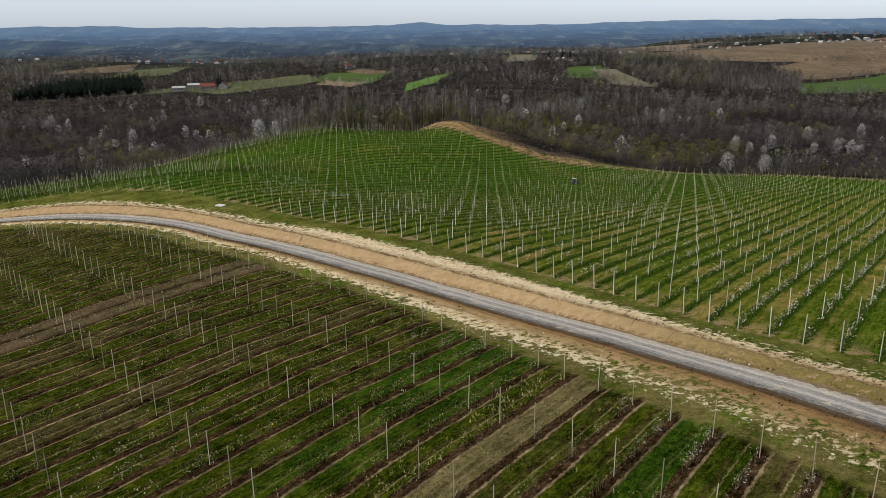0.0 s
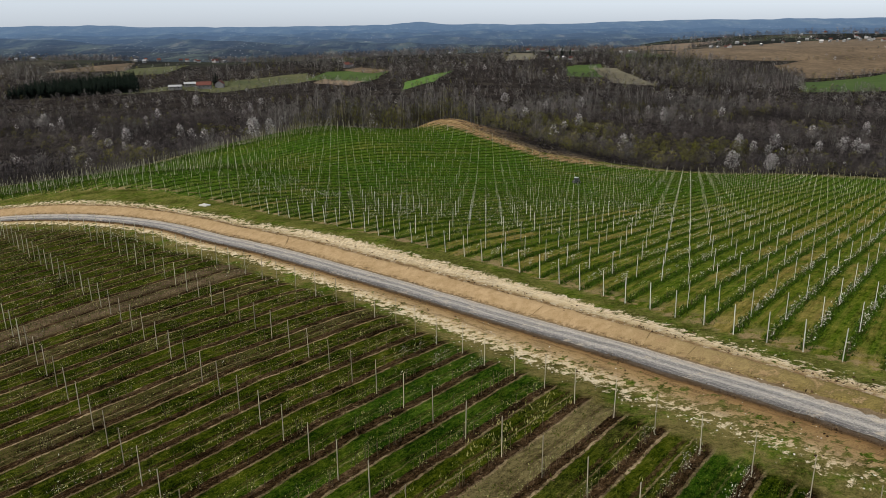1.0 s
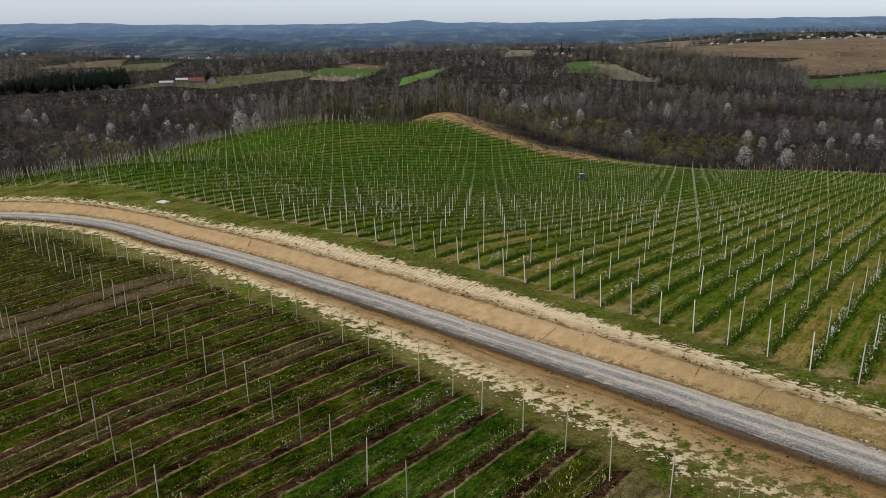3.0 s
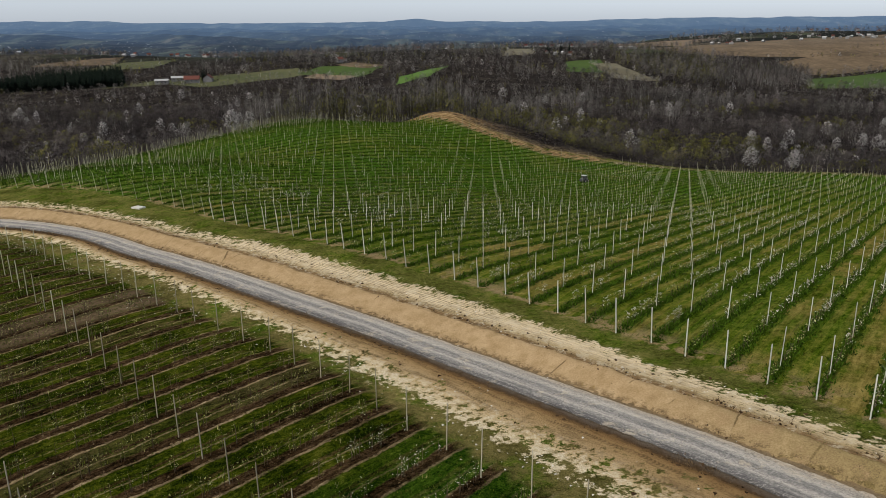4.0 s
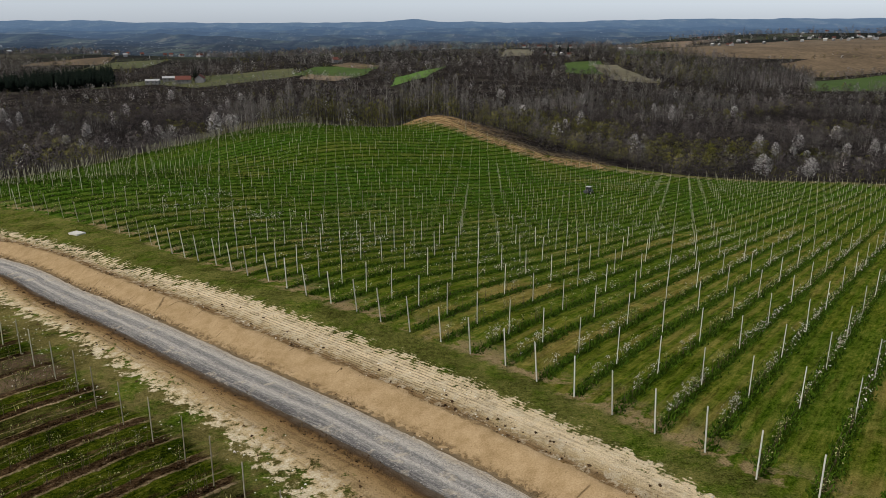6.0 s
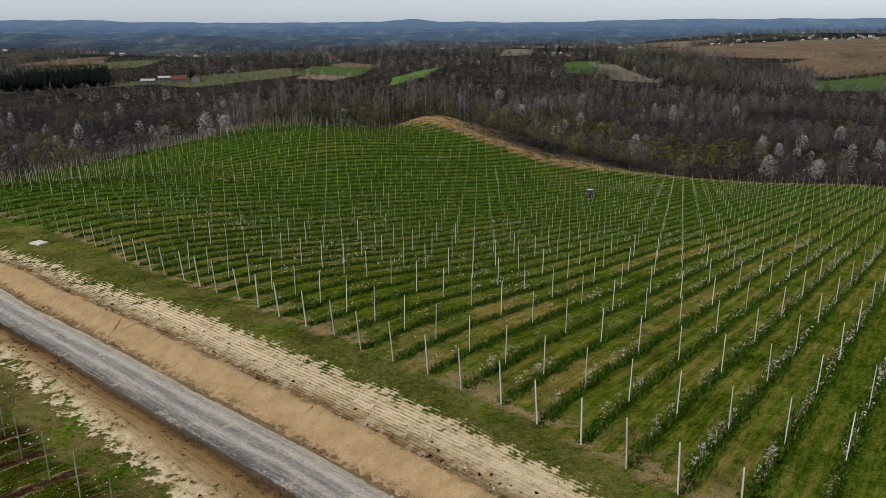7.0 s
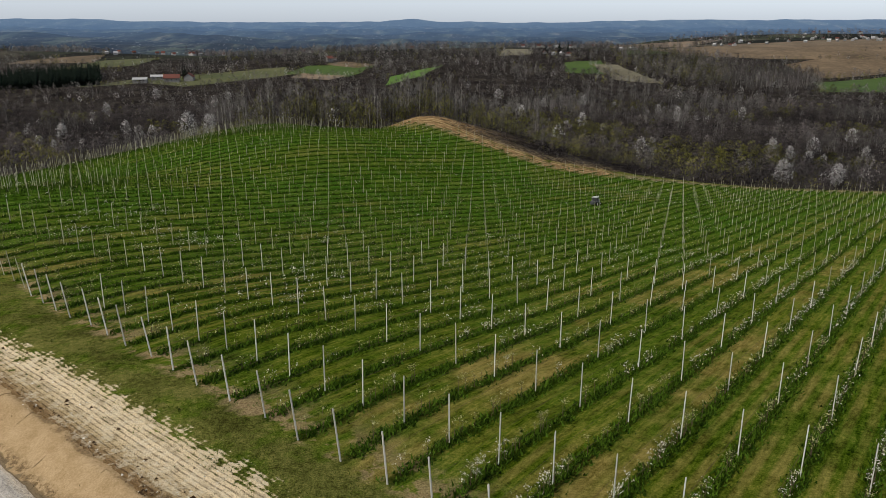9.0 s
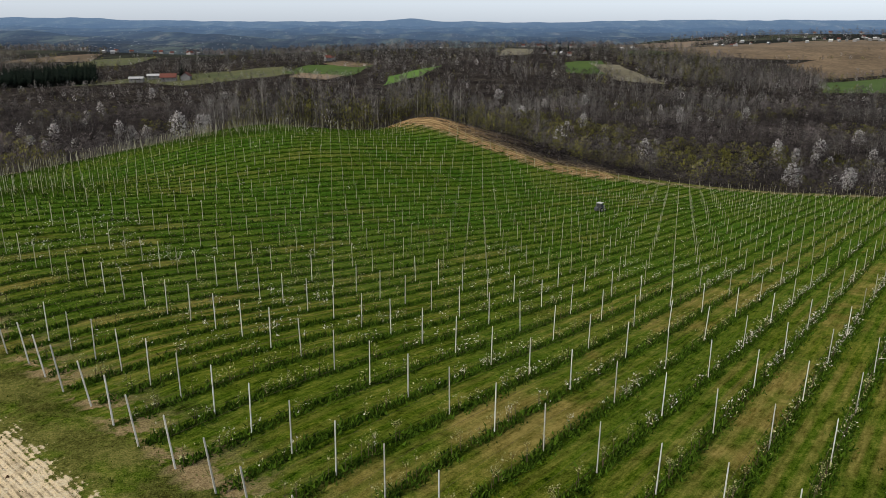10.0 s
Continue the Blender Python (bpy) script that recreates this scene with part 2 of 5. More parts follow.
def tree_arrays(rng, tall, spread, twigs, twig_len, twig_wide, limbs=7, bole=0.16, crown_low=0.3, slim=1.0, sides=4, tip_mat=1):
    """One tree: a tapered trunk, limbs, and many thin twigs; returns verts, triangles, material index."""
    vs, fs, ms = [], [], []

    def rod(p, q, r0, r1, m, n):
        p, q = np.array(p, float), np.array(q, float)
        d = q - p
        a = np.cross(d, (0.3, 0.9, 0.2))
        a /= np.linalg.norm(a)
        b = np.cross(d, a)
        b /= np.linalg.norm(b)
        k = sum(len(v) for v in vs)
        ang = np.arange(n) * 2 * np.pi / n
        ring = np.cos(ang)[:, None] * a + np.sin(ang)[:, None] * b
        vs.append(np.vstack([p + ring * r0, q + ring * r1]))
        i = np.arange(n)
        j = (i + 1) % n
        fs.append(k + np.vstack([np.stack([i, j, j + n], 1), np.stack([i, j + n, i + n], 1)]))
        ms.append(np.full(2 * n, m))

    bend = rng.normal(0, 0.03 * tall, 2)
    mid = np.array([bend[0], bend[1], tall * 0.5])
    top = np.array([bend[0] * 1.5, bend[1] * 1.5, tall * 0.93])
    rod((0, 0, -0.6), mid, bole, bole * 0.6, 0, sides)
    rod(mid, top, bole * 0.6, bole * 0.12, 0, sides)
    starts = []
    for k in range(limbs):
        f = rng.uniform(crown_low, 0.85)
        p = mid * (f / 0.5) if f < 0.5 else mid + (top - mid) * (f - 0.5) / 0.43
        a = k * 2.4 + rng.uniform(-0.5, 0.5)
        out = spread * rng.uniform(0.55, 1.0) * (1.15 - f * 0.7)
        q = p + np.array([math.cos(a) * out, math.sin(a) * out, tall * rng.uniform(0.10, 0.26) * slim])
        rod(p, q, bole * 0.35 * (1.1 - f), bole * 0.06, 0, 3)
        starts.append((p, q))
    starts.append((mid, top))
    n = twigs
    pick = rng.integers(0, len(starts), n)
    f = rng.uniform(0.25, 1.0, n)
    p = np.array([starts[i][0] + (starts[i][1] - starts[i][0]) * g for i, g in zip(pick, f)])
    d = rng.normal(0, 1, (n, 3)) * [1, 1, 0.6] + [0, 0, 0.55 * slim]
    d /= np.linalg.norm(d, axis=1)[:, None]
    q = p + d * (rng.uniform(0.5, 1.0, n) * twig_len)[:, None]
    w = np.cross(d, rng.normal(0, 1, (n, 3)))
    w /= np.linalg.norm(w, axis=1)[:, None]
    k = sum(len(v) for v in vs)
    vs.append(np.stack([p - w * twig_wide / 2, p + w * twig_wide / 2, q], 1).reshape(-1, 3))
    fs.append(k + np.arange(3 * n).reshape(-1, 3))
    ms.append(np.full(n, tip_mat))
    return np.vstack(vs), np.vstack(fs), np.concatenate(ms)


def add_flecks(tree, rng, count, size, mat_index, low=0.35):
    """Leaf or blossom flecks on the twigs of a tree."""
    v, f, m = tree
    tips = v[f[m == 1][:, 2]]
    tips = tips[tips[:, 2] > low * v[:, 2].max()]
    c = tips[rng.integers(0, len(tips), count)] + rng.normal(0, size * 1.2, (count, 3))
    e1, e2 = rng.normal(0, size, (count, 3)), rng.normal(0, size, (count, 3))
    nv = np.stack([c - e1, c + e1, c + e2], 1).reshape(-1, 3)
    return np.vstack([v, nv]), np.vstack([f, len(v) + np.arange(3 * count).reshape(-1, 3)]), np.concatenate([m, np.full(count, mat_index)])


# ---- materials ----
LANE_IDLE = 1.0


def ground_material():
    s = Shade("ground", 1.0, 0.0)
    big, mid, fine, grit = s.noise(0.018, 4), s.noise(0.25, 4), s.noise(2.2, 5, 0.7), s.noise(9.0, 4, 0.7)
    mixed = s.math("ADD", s.math("MULTIPLY", mid, 0.30), s.math("ADD", s.math("MULTIPLY", fine, 0.30), s.math("MULTIPLY", grit, 0.40)))

    def streak(n, u, fine_, long_):
        v = s.node("ShaderNodeCombineXYZ")
        s.put(s.math("MULTIPLY", s.dot(float(n[0]), float(n[1])), fine_), v.inputs[0])
        s.put(s.math("MULTIPLY", s.dot(float(u[0]), float(u[1])), long_), v.inputs[1])
        return s.noise(1.0, 4, 0.65, v.outputs[0])

    combed = s.math("ADD", s.math("MULTIPLY", mixed, 0.7), s.math("MULTIPLY", streak(N_R, U_R, 3.6, 0.5), 0.3))
    tilled = s.math("ADD", s.math("MULTIPLY", mixed, 0.75), s.math("MULTIPLY", streak(N_L, U_L, 3.4, 0.7), 0.25))
    turf = [(0.40, (0.004, 0.013, 0.001)), (0.47, (0.024, 0.064, 0.004)), (0.53, (0.052, 0.105, 0.011)), (0.60, (0.13, 0.150, 0.030))]
    mow = s.ramp(combed, turf)
    olive = s.ramp(combed, [(0.40, (0.007, 0.012, 0.001)), (0.47, (0.045, 0.060, 0.003)), (0.53, (0.095, 0.105, 0.009)), (0.60, (0.20, 0.165, 0.030))])
    rough_grass = s.mix(0.5, s.ramp(mixed, turf), s.ramp(mixed, [(0.40, (0.010, 0.013, 0.001)), (0.47, (0.055, 0.062, 0.006)), (0.53, (0.105, 0.108, 0.014)), (0.60, (0.21, 0.175, 0.045))]))
    hither = s.math("SUBTRACT", 1.0, s.step(s.dot(-0.35, 1.0), 110.0, 215.0))
    tired_turf = s.math("ADD", s.math("MULTIPLY", s.step(s.noise(0.05, 3), 0.42, 0.62), 0.5), hither)
    mow = s.mix(s.math("MULTIPLY", tired_turf, 0.5, True), mow, olive)
    dry = s.ramp(combed, [(0.42, (0.10, 0.078, 0.014)), (0.60, (0.32, 0.235, 0.075))])
    soil = s.ramp(tilled, [(0.44, (0.004, 0.0022, 0.0010)), (0.51, (0.034, 0.018, 0.009)), (0.57, (0.085, 0.050, 0.026)), (0.64, (0.20, 0.135, 0.075))])

    def rows(n, off, gap):
        ph = s.math("DIVIDE", s.math("SUBTRACT", s.dot(float(n[0]), float(n[1])), off), gap)
        wob = s.math("ADD", ph, s.math("MULTIPLY", s.math("SUBTRACT", fine, 0.5), 0.05))
        rnd = s.node("ShaderNodeTexWhiteNoise", noise_dimensions="1D")
        s.put(s.math("FLOOR", ph), rnd.inputs["W"])
        return s.math("PINGPONG", wob, 0.5), rnd.outputs[0], wob

    # mown lanes with pale wheel marks on the hill
    near_row, lane, _ = rows(N_R, OFF_R, ROW_GAP_R)
    strip = s.math("SUBTRACT", 1.0, s.step(near_row, 0.08, 0.15))
    wheel = s.math("MULTIPLY", s.step(near_row, 0.20, 0.28), s.math("SUBTRACT", 1.0, s.step(near_row, 0.36, 0.46)))
    patch = s.step(s.noise(0.09, 4, 0.65), 0.42, 0.62)
    worn = s.math("MULTIPLY", s.math("MULTIPLY", wheel, s.math("ADD", 0.25, s.math("MULTIPLY", patch, 0.75))), s.math("ADD", 0.30, s.math("MULTIPLY", lane, 0.70)))
    hill = s.mix(s.math("MULTIPLY", s.math("MULTIPLY", s.step(lane, 0.62, 0.80), patch), s.math("ADD", 0.14, s.math("MULTIPLY", hither, 0.55))), mow, dry)
    hill = s.mix(s.math("MULTIPLY", worn, s.math("ADD", 0.28, s.math("MULTIPLY", hither, 0.45))), hill, dry)
    hill = s.mix(s.math("MULTIPLY", strip, 0.75), hill, (0.011, 0.022, 0.002))
    hill = s.mix(s.math("MULTIPLY", s.step(big, 0.57, 0.68), 0.28), hill, dry)
    hill = s.mix(s.math("MULTIPLY", s.attr("ends"), s.step(s.noise(0.45, 4, 0.7), 0.46, 0.55)), hill, s.ramp(grit, [(0.35, (0.13, 0.085, 0.04)), (0.65, (0.34, 0.25, 0.13))]))
    # tilled strips under the rows of the near field
    row_l, lane_l, ph_l = rows(N_L, OFF_L, ROW_GAP_L)
    saw = s.math("FRACT", ph_l)
    ragged = s.math("ADD", saw, s.math("MULTIPLY", s.math("SUBTRACT", s.noise(1.3, 5, 0.75), 0.5), 0.16))

    def band(a, b, c_, d):
        return s.math("MULTIPLY", s.step(ragged, a, b), s.math("SUBTRACT", 1.0, s.step(ragged, c_, d)))

    vivid = s.ramp(tilled, [(0.43, (0.003, 0.012, 0.001)), (0.49, (0.018, 0.040, 0.003)), (0.55, (0.044, 0.078, 0.007)), (0.62, (0.11, 0.15, 0.02))])
    sward = s.ramp(tilled, [(0.44, (0.004, 0.008, 0.0008)), (0.50, (0.024, 0.034, 0.002)), (0.56, (0.062, 0.070, 0.006)), (0.63, (0.15, 0.130, 0.028))])
    tired = s.ramp(tilled, [(0.43, (0.012, 0.010, 0.003)), (0.60, (0.13, 0.10, 0.04))])
    tint = s.math("ADD", s.math("MULTIPLY", s.noise(0.045, 3, 0.6), 0.8), s.math("MULTIPLY", lane_l, 0.45))
    lush = s.step(s.dot(1.0, 0.15), -18.0, 22.0)
    field = s.mix(s.step(s.math("ADD", tint, s.math("MULTIPLY", s.math("SUBTRACT", 1.0, lush), 0.35)), 0.50, 0.72), vivid, sward)
    field = s.mix(s.math("MULTIPLY", s.step(tint, 0.70, 0.86), 0.8), field, tired)
    idle = s.math("COMPARE", s.math("FLOOR", ph_l), LANE_IDLE)
    field = s.mix(s.math("MULTIPLY", idle, 0.85), field, s.ramp(tilled, [(0.43, (0.060, 0.045, 0.018)), (0.60, (0.24, 0.185, 0.085))]))
    pale = s.ramp(tilled, [(0.43, (0.10, 0.068, 0.036)), (0.52, (0.25, 0.18, 0.10)), (0.60, (0.45, 0.345, 0.21))])
    broken = s.step(s.noise(0.35, 5, 0.7), 0.32, 0.52)
    field = s.mix(s.math("MULTIPLY", s.math("MULTIPLY", band(0.50, 0.53, 0.60, 0.64), broken), s.math("ADD", 0.35, s.math("MULTIPLY", lane_l, 0.6))), field, soil)
    field = s.mix(s.math("MULTIPLY", s.math("SUBTRACT", 1.0, band(0.15, 0.18, 0.88, 0.91)), 0.95), field, soil)
    field = s.mix(s.math("MULTIPLY", s.math("MULTIPLY", band(0.12, 0.145, 0.18, 0.21), broken), s.math("ADD", 0.50, s.math("MULTIPLY", lane_l, 0.5))), field, pale)
    field = s.mix(s.math("MULTIPLY", s.math("MULTIPLY", band(0.87, 0.885, 0.905, 0.93), s.math("SUBTRACT", 1.0, broken)), 0.8), field, pale)
    field = s.mix(s.math("MULTIPLY", s.math("MULTIPLY", band(0.66, 0.68, 0.70, 0.72), broken), s.math("ADD", 0.2, s.math("MULTIPLY", lane_l, 0.6))), field, pale)
    field = s.mix(s.attr("bare"), field, s.ramp(mixed, [(0.42, (0.055, 0.036, 0.020)), (0.60, (0.16, 0.112, 0.066))]))
    # earth along the road: ditch, ochre berm and pale gravel on one side, bank and pale track on the other
    lie, way = s.attr("side"), s.attr("along")
    flow = s.node("ShaderNodeCombineXYZ")
    s.put(s.math("MULTIPLY", way, 0.22), flow.inputs[0])
    s.put(s.math("MULTIPLY", lie, 2.6), flow.inputs[1])
    rut = s.noise(1.0, 5, 0.7, flow.outputs[0])
    side = s.math("ADD", lie, s.math("MULTIPLY", s.math("SUBTRACT", s.noise(0.7, 5, 0.65), 0.5), 1.3))
    at = s.math("DIVIDE", s.math("ADD", side, 14.0), 28.0)
    earth = s.ramp(at, [(0.07, (0.18, 0.14, 0.055)), (0.15, (0.42, 0.32, 0.17)), (0.21, (0.60, 0.48, 0.29)), (0.275, (0.47, 0.34, 0.18)), (0.32, (0.35, 0.24, 0.12)), (0.375, (0.28, 0.172, 0.074)), (0.396, (0.20, 0.115, 0.046)), (0.414, (0.085, 0.052, 0.028)), (0.435, (0.12, 0.095, 0.072)), (0.571, (0.20, 0.145, 0.085)), (0.59, (0.22, 0.145, 0.07)), (0.60, (0.30, 0.195, 0.092)), (0.670, (0.30, 0.195, 0.092)), (0.682, (0.15, 0.088, 0.038)), (0.700, (0.24, 0.155, 0.075)), (0.725, (0.44, 0.325, 0.175)), (0.77, (0.66, 0.52, 0.33)), (0.84, (0.58, 0.45, 0.27)), (0.92, (0.26, 0.185, 0.07))])
    dusk = s.mix(0.75, earth, (0.045, 0.027, 0.011))
    earth = s.mix(s.math("MULTIPLY", s.math("SUBTRACT", 1.0, s.step(rut, 0.38, 0.50)), 0.45), earth, dusk)
    earth = s.mix(s.math("MULTIPLY", s.step(grit, 0.50, 0.64), 0.55), earth, dusk)
    earth = s.mix(s.math("MULTIPLY", s.step(s.noise(0.9, 6, 0.75), 0.52, 0.62), 0.40), earth, dusk)
    comb = s.math("PINGPONG", s.math("MULTIPLY", s.math("ADD", lie, s.math("MULTIPLY", s.noise(0.2, 3), 0.3)), 3.1), 0.5)
    drill = s.math("MULTIPLY", s.math("MULTIPLY", s.step(comb, 0.27, 0.42), s.step(lie, 4.9, 5.5)), s.math("MULTIPLY", s.step(s.noise(1.6, 5, 0.75), 0.38, 0.54), s.math("SUBTRACT", 1.0, s.math("MULTIPLY", s.step(s.dot(1.0, 0.0), 1.0, 12.0), 0.75))))
    earth = s.mix(s.math("MULTIPLY", drill, 0.95), earth, dusk)
    # two sunken wheel marks on each verge
    for mark in (-3.7, -5.2):
        off = s.math("ABSOLUTE", s.math("SUBTRACT", s.math("ADD", lie, s.math("MULTIPLY", s.math("SUBTRACT", s.noise(0.07, 2), 0.5), 2.4)), mark))
        lug = s.math("PINGPONG", s.math("ADD", s.math("MULTIPLY", way, 3.2), s.math("MULTIPLY", off, 2.0)), 0.5)
        press = s.math("MULTIPLY", s.math("SUBTRACT", 1.0, s.step(off, 0.10, 0.26)), s.step(s.noise(0.16, 3), 0.40, 0.55))
        earth = s.mix(s.math("MULTIPLY", press, s.math("ADD", 0.25, s.math("MULTIPLY", s.step(lug, 0.15, 0.35), 0.5))), earth, dusk)
    chalk = s.math("MULTIPLY", s.step(s.noise(1.1, 6, 0.75), 0.50, 0.58), s.math("ADD", s.math("SUBTRACT", 1.0, s.step(lie, -7.0, -4.6)), s.math("MULTIPLY", s.step(lie, 4.6, 5.6), 0.6)))
    earth = s.mix(s.math("MULTIPLY", chalk, 0.75), earth, s.ramp(grit, [(0.38, (0.40, 0.31, 0.19)), (0.62, (0.80, 0.70, 0.52))]))
    keep = s.math("MULTIPLY", s.step(side, -10.6, -6.2), s.math("SUBTRACT", 1.0, s.step(s.math("ADD", side, s.math("MULTIPLY", s.step(s.dot(1.0, 0.0), 8.0, 34.0), 1.6)), 7.6, 11.6)))
    right = s.step(s.dot(1.0, 0.0), 4.0, 24.0)
    overgrown = s.math("MULTIPLY", right, s.math("ADD", s.math("MULTIPLY", s.step(lie, 1.8, 2.6), 0.20), s.math("MULTIPLY", s.math("SUBTRACT", 1.0, s.step(lie, -4.0, -2.6)), 0.46)))
    overgrown = s.math("ADD", overgrown, s.math("MULTIPLY", s.math("MULTIPLY", s.math("SUBTRACT", 1.0, s.step(s.dot(1.0, 0.0), -34.0, -14.0)), s.step(lie, 5.6, 6.6)), 0.42))
    tufty = s.math("MULTIPLY", s.math("MULTIPLY", s.step(lie, -9.0, -7.0), s.math("SUBTRACT", 1.0, s.step(lie, -6.0, -4.6))), 0.22)
    keep = s.math("SUBTRACT", s.math("SUBTRACT", keep, overgrown), tufty)
    rag = s.math("ADD", 2.4, s.math("MULTIPLY", s.math("SUBTRACT", 1.0, s.step(lie, -5.0, -3.5)), 1.6))
    keep = s.math("SUBTRACT", keep, s.math("MULTIPLY", s.math("MULTIPLY", s.step(lie, 5.5, 9.0), comb), 0.5))
    cover = s.step(s.math("ADD", keep, s.math("MULTIPLY", s.math("SUBTRACT", s.noise(1.1, 6, 0.75), 0.5), rag)), 0.40, 0.60)
    keep = s.math("MULTIPLY", cover, s.step(keep, 0.02, 0.15))
    verge_dry = s.ramp(mixed, [(0.42, (0.060, 0.048, 0.014)), (0.60, (0.22, 0.165, 0.065))])
    grass = s.mix(s.attr("hill"), s.mix(s.math("MULTIPLY", s.step(s.noise(0.35, 5, 0.7), 0.36, 0.54), s.math("SUBTRACT", 0.8, s.math("MULTIPLY", s.step(lie, -1.0, 1.0), 0.36))), rough_grass, verge_dry), hill)
    grass = s.mix(s.attr("field"), grass, field)
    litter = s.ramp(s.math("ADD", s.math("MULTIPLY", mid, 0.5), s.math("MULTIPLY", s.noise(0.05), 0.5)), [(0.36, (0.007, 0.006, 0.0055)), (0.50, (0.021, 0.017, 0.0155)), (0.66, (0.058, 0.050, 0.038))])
    plot = s.node("ShaderNodeTexVoronoi")
    s.put(s.place, plot.inputs["Vector"])
    plot.inputs["Scale"].default_value = 0.009
    split = s.node("ShaderNodeSeparateColor")
    s.put(plot.outputs["Color"], split.inputs[0])
    # plots of pasture, plough and wood, their colours greyed for distance haze
    plain = s.ramp(split.outputs[0], [(0.25, (0.018, 0.019, 0.017)), (0.5, (0.030, 0.031, 0.026)), (0.7, (0.055, 0.065, 0.040)), (0.88, (0.075, 0.072, 0.052)), (1.0, (0.10, 0.085, 0.065))])
    plain = s.mix(s.math("MULTIPLY", s.step(s.noise(0.012, 5, 0.7), 0.45, 0.55), 0.7), plain, (0.016, 0.018, 0.017))
    litter = s.mix(s.attr("plain"), litter, plain)
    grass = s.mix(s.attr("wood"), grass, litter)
    # dry grass and cut brush along the orchard's far edge, ruts on the sandy crest
    brush = s.ramp(s.noise(0.9, 5, 0.75), [(0.36, (0.030, 0.022, 0.012)), (0.50, (0.15, 0.115, 0.062)), (0.62, (0.36, 0.29, 0.17))])
    bare_earth = s.ramp(s.noise(0.5, 5, 0.75), [(0.38, (0.022, 0.016, 0.010)), (0.50, (0.075, 0.055, 0.034)), (0.62, (0.19, 0.145, 0.088))])
    grass = s.mix(s.math("MULTIPLY", s.math("SUBTRACT", 1.0, s.step(s.attr("path"), 6.0, 17.0)), s.attr("wood")), grass, bare_earth)
    grass = s.mix(s.math("MULTIPLY", s.attr("rim"), s.step(s.noise(0.16, 4, 0.7), 0.36, 0.52)), grass, brush)
    off_path = s.math("ADD", s.attr("path"), s.math("MULTIPLY", s.noise(0.25, 3), 1.6))
    rutted = s.step(s.math("PINGPONG", s.math("MULTIPLY", off_path, 0.42), 0.5), 0.22, 0.38)
    dune = s.ramp(s.math("ADD", s.math("MULTIPLY", rutted, 0.10), mixed), [(0.40, (0.060, 0.036, 0.016)), (0.50, (0.165, 0.100, 0.044)), (0.60, (0.29, 0.192, 0.092)), (0.70, (0.42, 0.300, 0.160))])
    grass = s.mix(s.math("MULTIPLY", s.attr("sand"), s.step(mid, 0.28, 0.52)), grass, dune)
    colour = s.mix(keep, grass, earth)
    return s.done(colour, s.math("ADD", fine, grit), 0.9, 0.16)


def road_material():
    s = Shade("road_asphalt", 0.92, 0.15)
    side = s.attr("across")
    fine, grit, mid = s.noise(2.0, 5, 0.7), s.noise(16.0, 3, 0.7), s.noise(0.3, 4)
    v = s.node("ShaderNodeCombineXYZ")
    s.put(s.math("MULTIPLY", side, 4.0), v.inputs[0])
    s.put(s.math("MULTIPLY", s.attr("along"), 0.16), v.inputs[1])
    drag = s.noise(1.0, 5, 0.7, v.outputs[0])
    wob = s.math("ADD", side, s.math("MULTIPLY", s.math("SUBTRACT", mid, 0.5), 0.8))
    wob = s.math("ADD", wob, s.math("MULTIPLY", s.math("SUBTRACT", fine, 0.5), 0.6))
    lay = s.ramp(s.math("DIVIDE", s.math("ADD", wob, 2.0), 4.0), [(0.05, (0.07, 0.062, 0.056)), (0.16, (0.115, 0.107, 0.103)), (0.27, (0.21, 0.194, 0.178)), (0.36, (0.38, 0.34, 0.295)), (0.46, (0.20, 0.185, 0.170)), (0.56, (0.19, 0.176, 0.164)), (0.67, (0.44, 0.39, 0.33)), (0.80, (0.30, 0.265, 0.22)), (0.93, (0.42, 0.335, 0.235))])
    lay = s.mix(s.math("MULTIPLY", s.step(drag, 0.46, 0.62), 0.35), lay, (0.42, 0.385, 0.335))
    lay = s.mix(s.math("MULTIPLY", s.math("SUBTRACT", 1.0, s.step(drag, 0.36, 0.50)), 0.35), lay, (0.085, 0.078, 0.074))
    lay = s.mix(s.math("MULTIPLY", s.step(grit, 0.47, 0.60), 0.65), lay, s.mix(0.75, lay, (0.03, 0.027, 0.025)))
    lay = s.mix(s.math("MULTIPLY", s.step(s.noise(0.6, 5, 0.75), 0.54, 0.66), 0.5), lay, (0.46, 0.38, 0.27))
    pebble = s.noise(6.0, 4, 0.8)
    lay = s.mix(s.math("MULTIPLY", s.step(pebble, 0.54, 0.62), 0.40), lay, (0.50, 0.455, 0.40))
    lay = s.mix(s.math("MULTIPLY", s.math("SUBTRACT", 1.0, s.step(pebble, 0.38, 0.46)), 0.45), lay, (0.055, 0.05, 0.046))
    return s.done(lay, grit, 0.5, 0.03)


M_GROUND, M_ROAD = ground_material(), road_material()
M_CONCRETE = varied("post_concrete", (0.34, 0.32, 0.27), (0.6, 0.57, 0.5), 3.0, 0.85, "each", 0.2)
M_WOODPOST = varied("post_weathered", (0.17, 0.145, 0.1), (0.4, 0.35, 0.26), 3.0, 0.9, "each", 0.2)
M_POST_FAR = varied("post_far", (0.19, 0.18, 0.12), (0.42, 0.40, 0.29), 3.0, 0.85, "island", 0.0)
M_TUFT = varied("row_grass", (0.007, 0.018, 0.0015), (0.066, 0.118, 0.010), 1.5, 0.8, "island", 0.0)
M_TUFT_L = varied("field_grass", (0.012, 0.026, 0.002), (0.085, 0.1, 0.012), 1.5, 0.8, "island", 0.0)
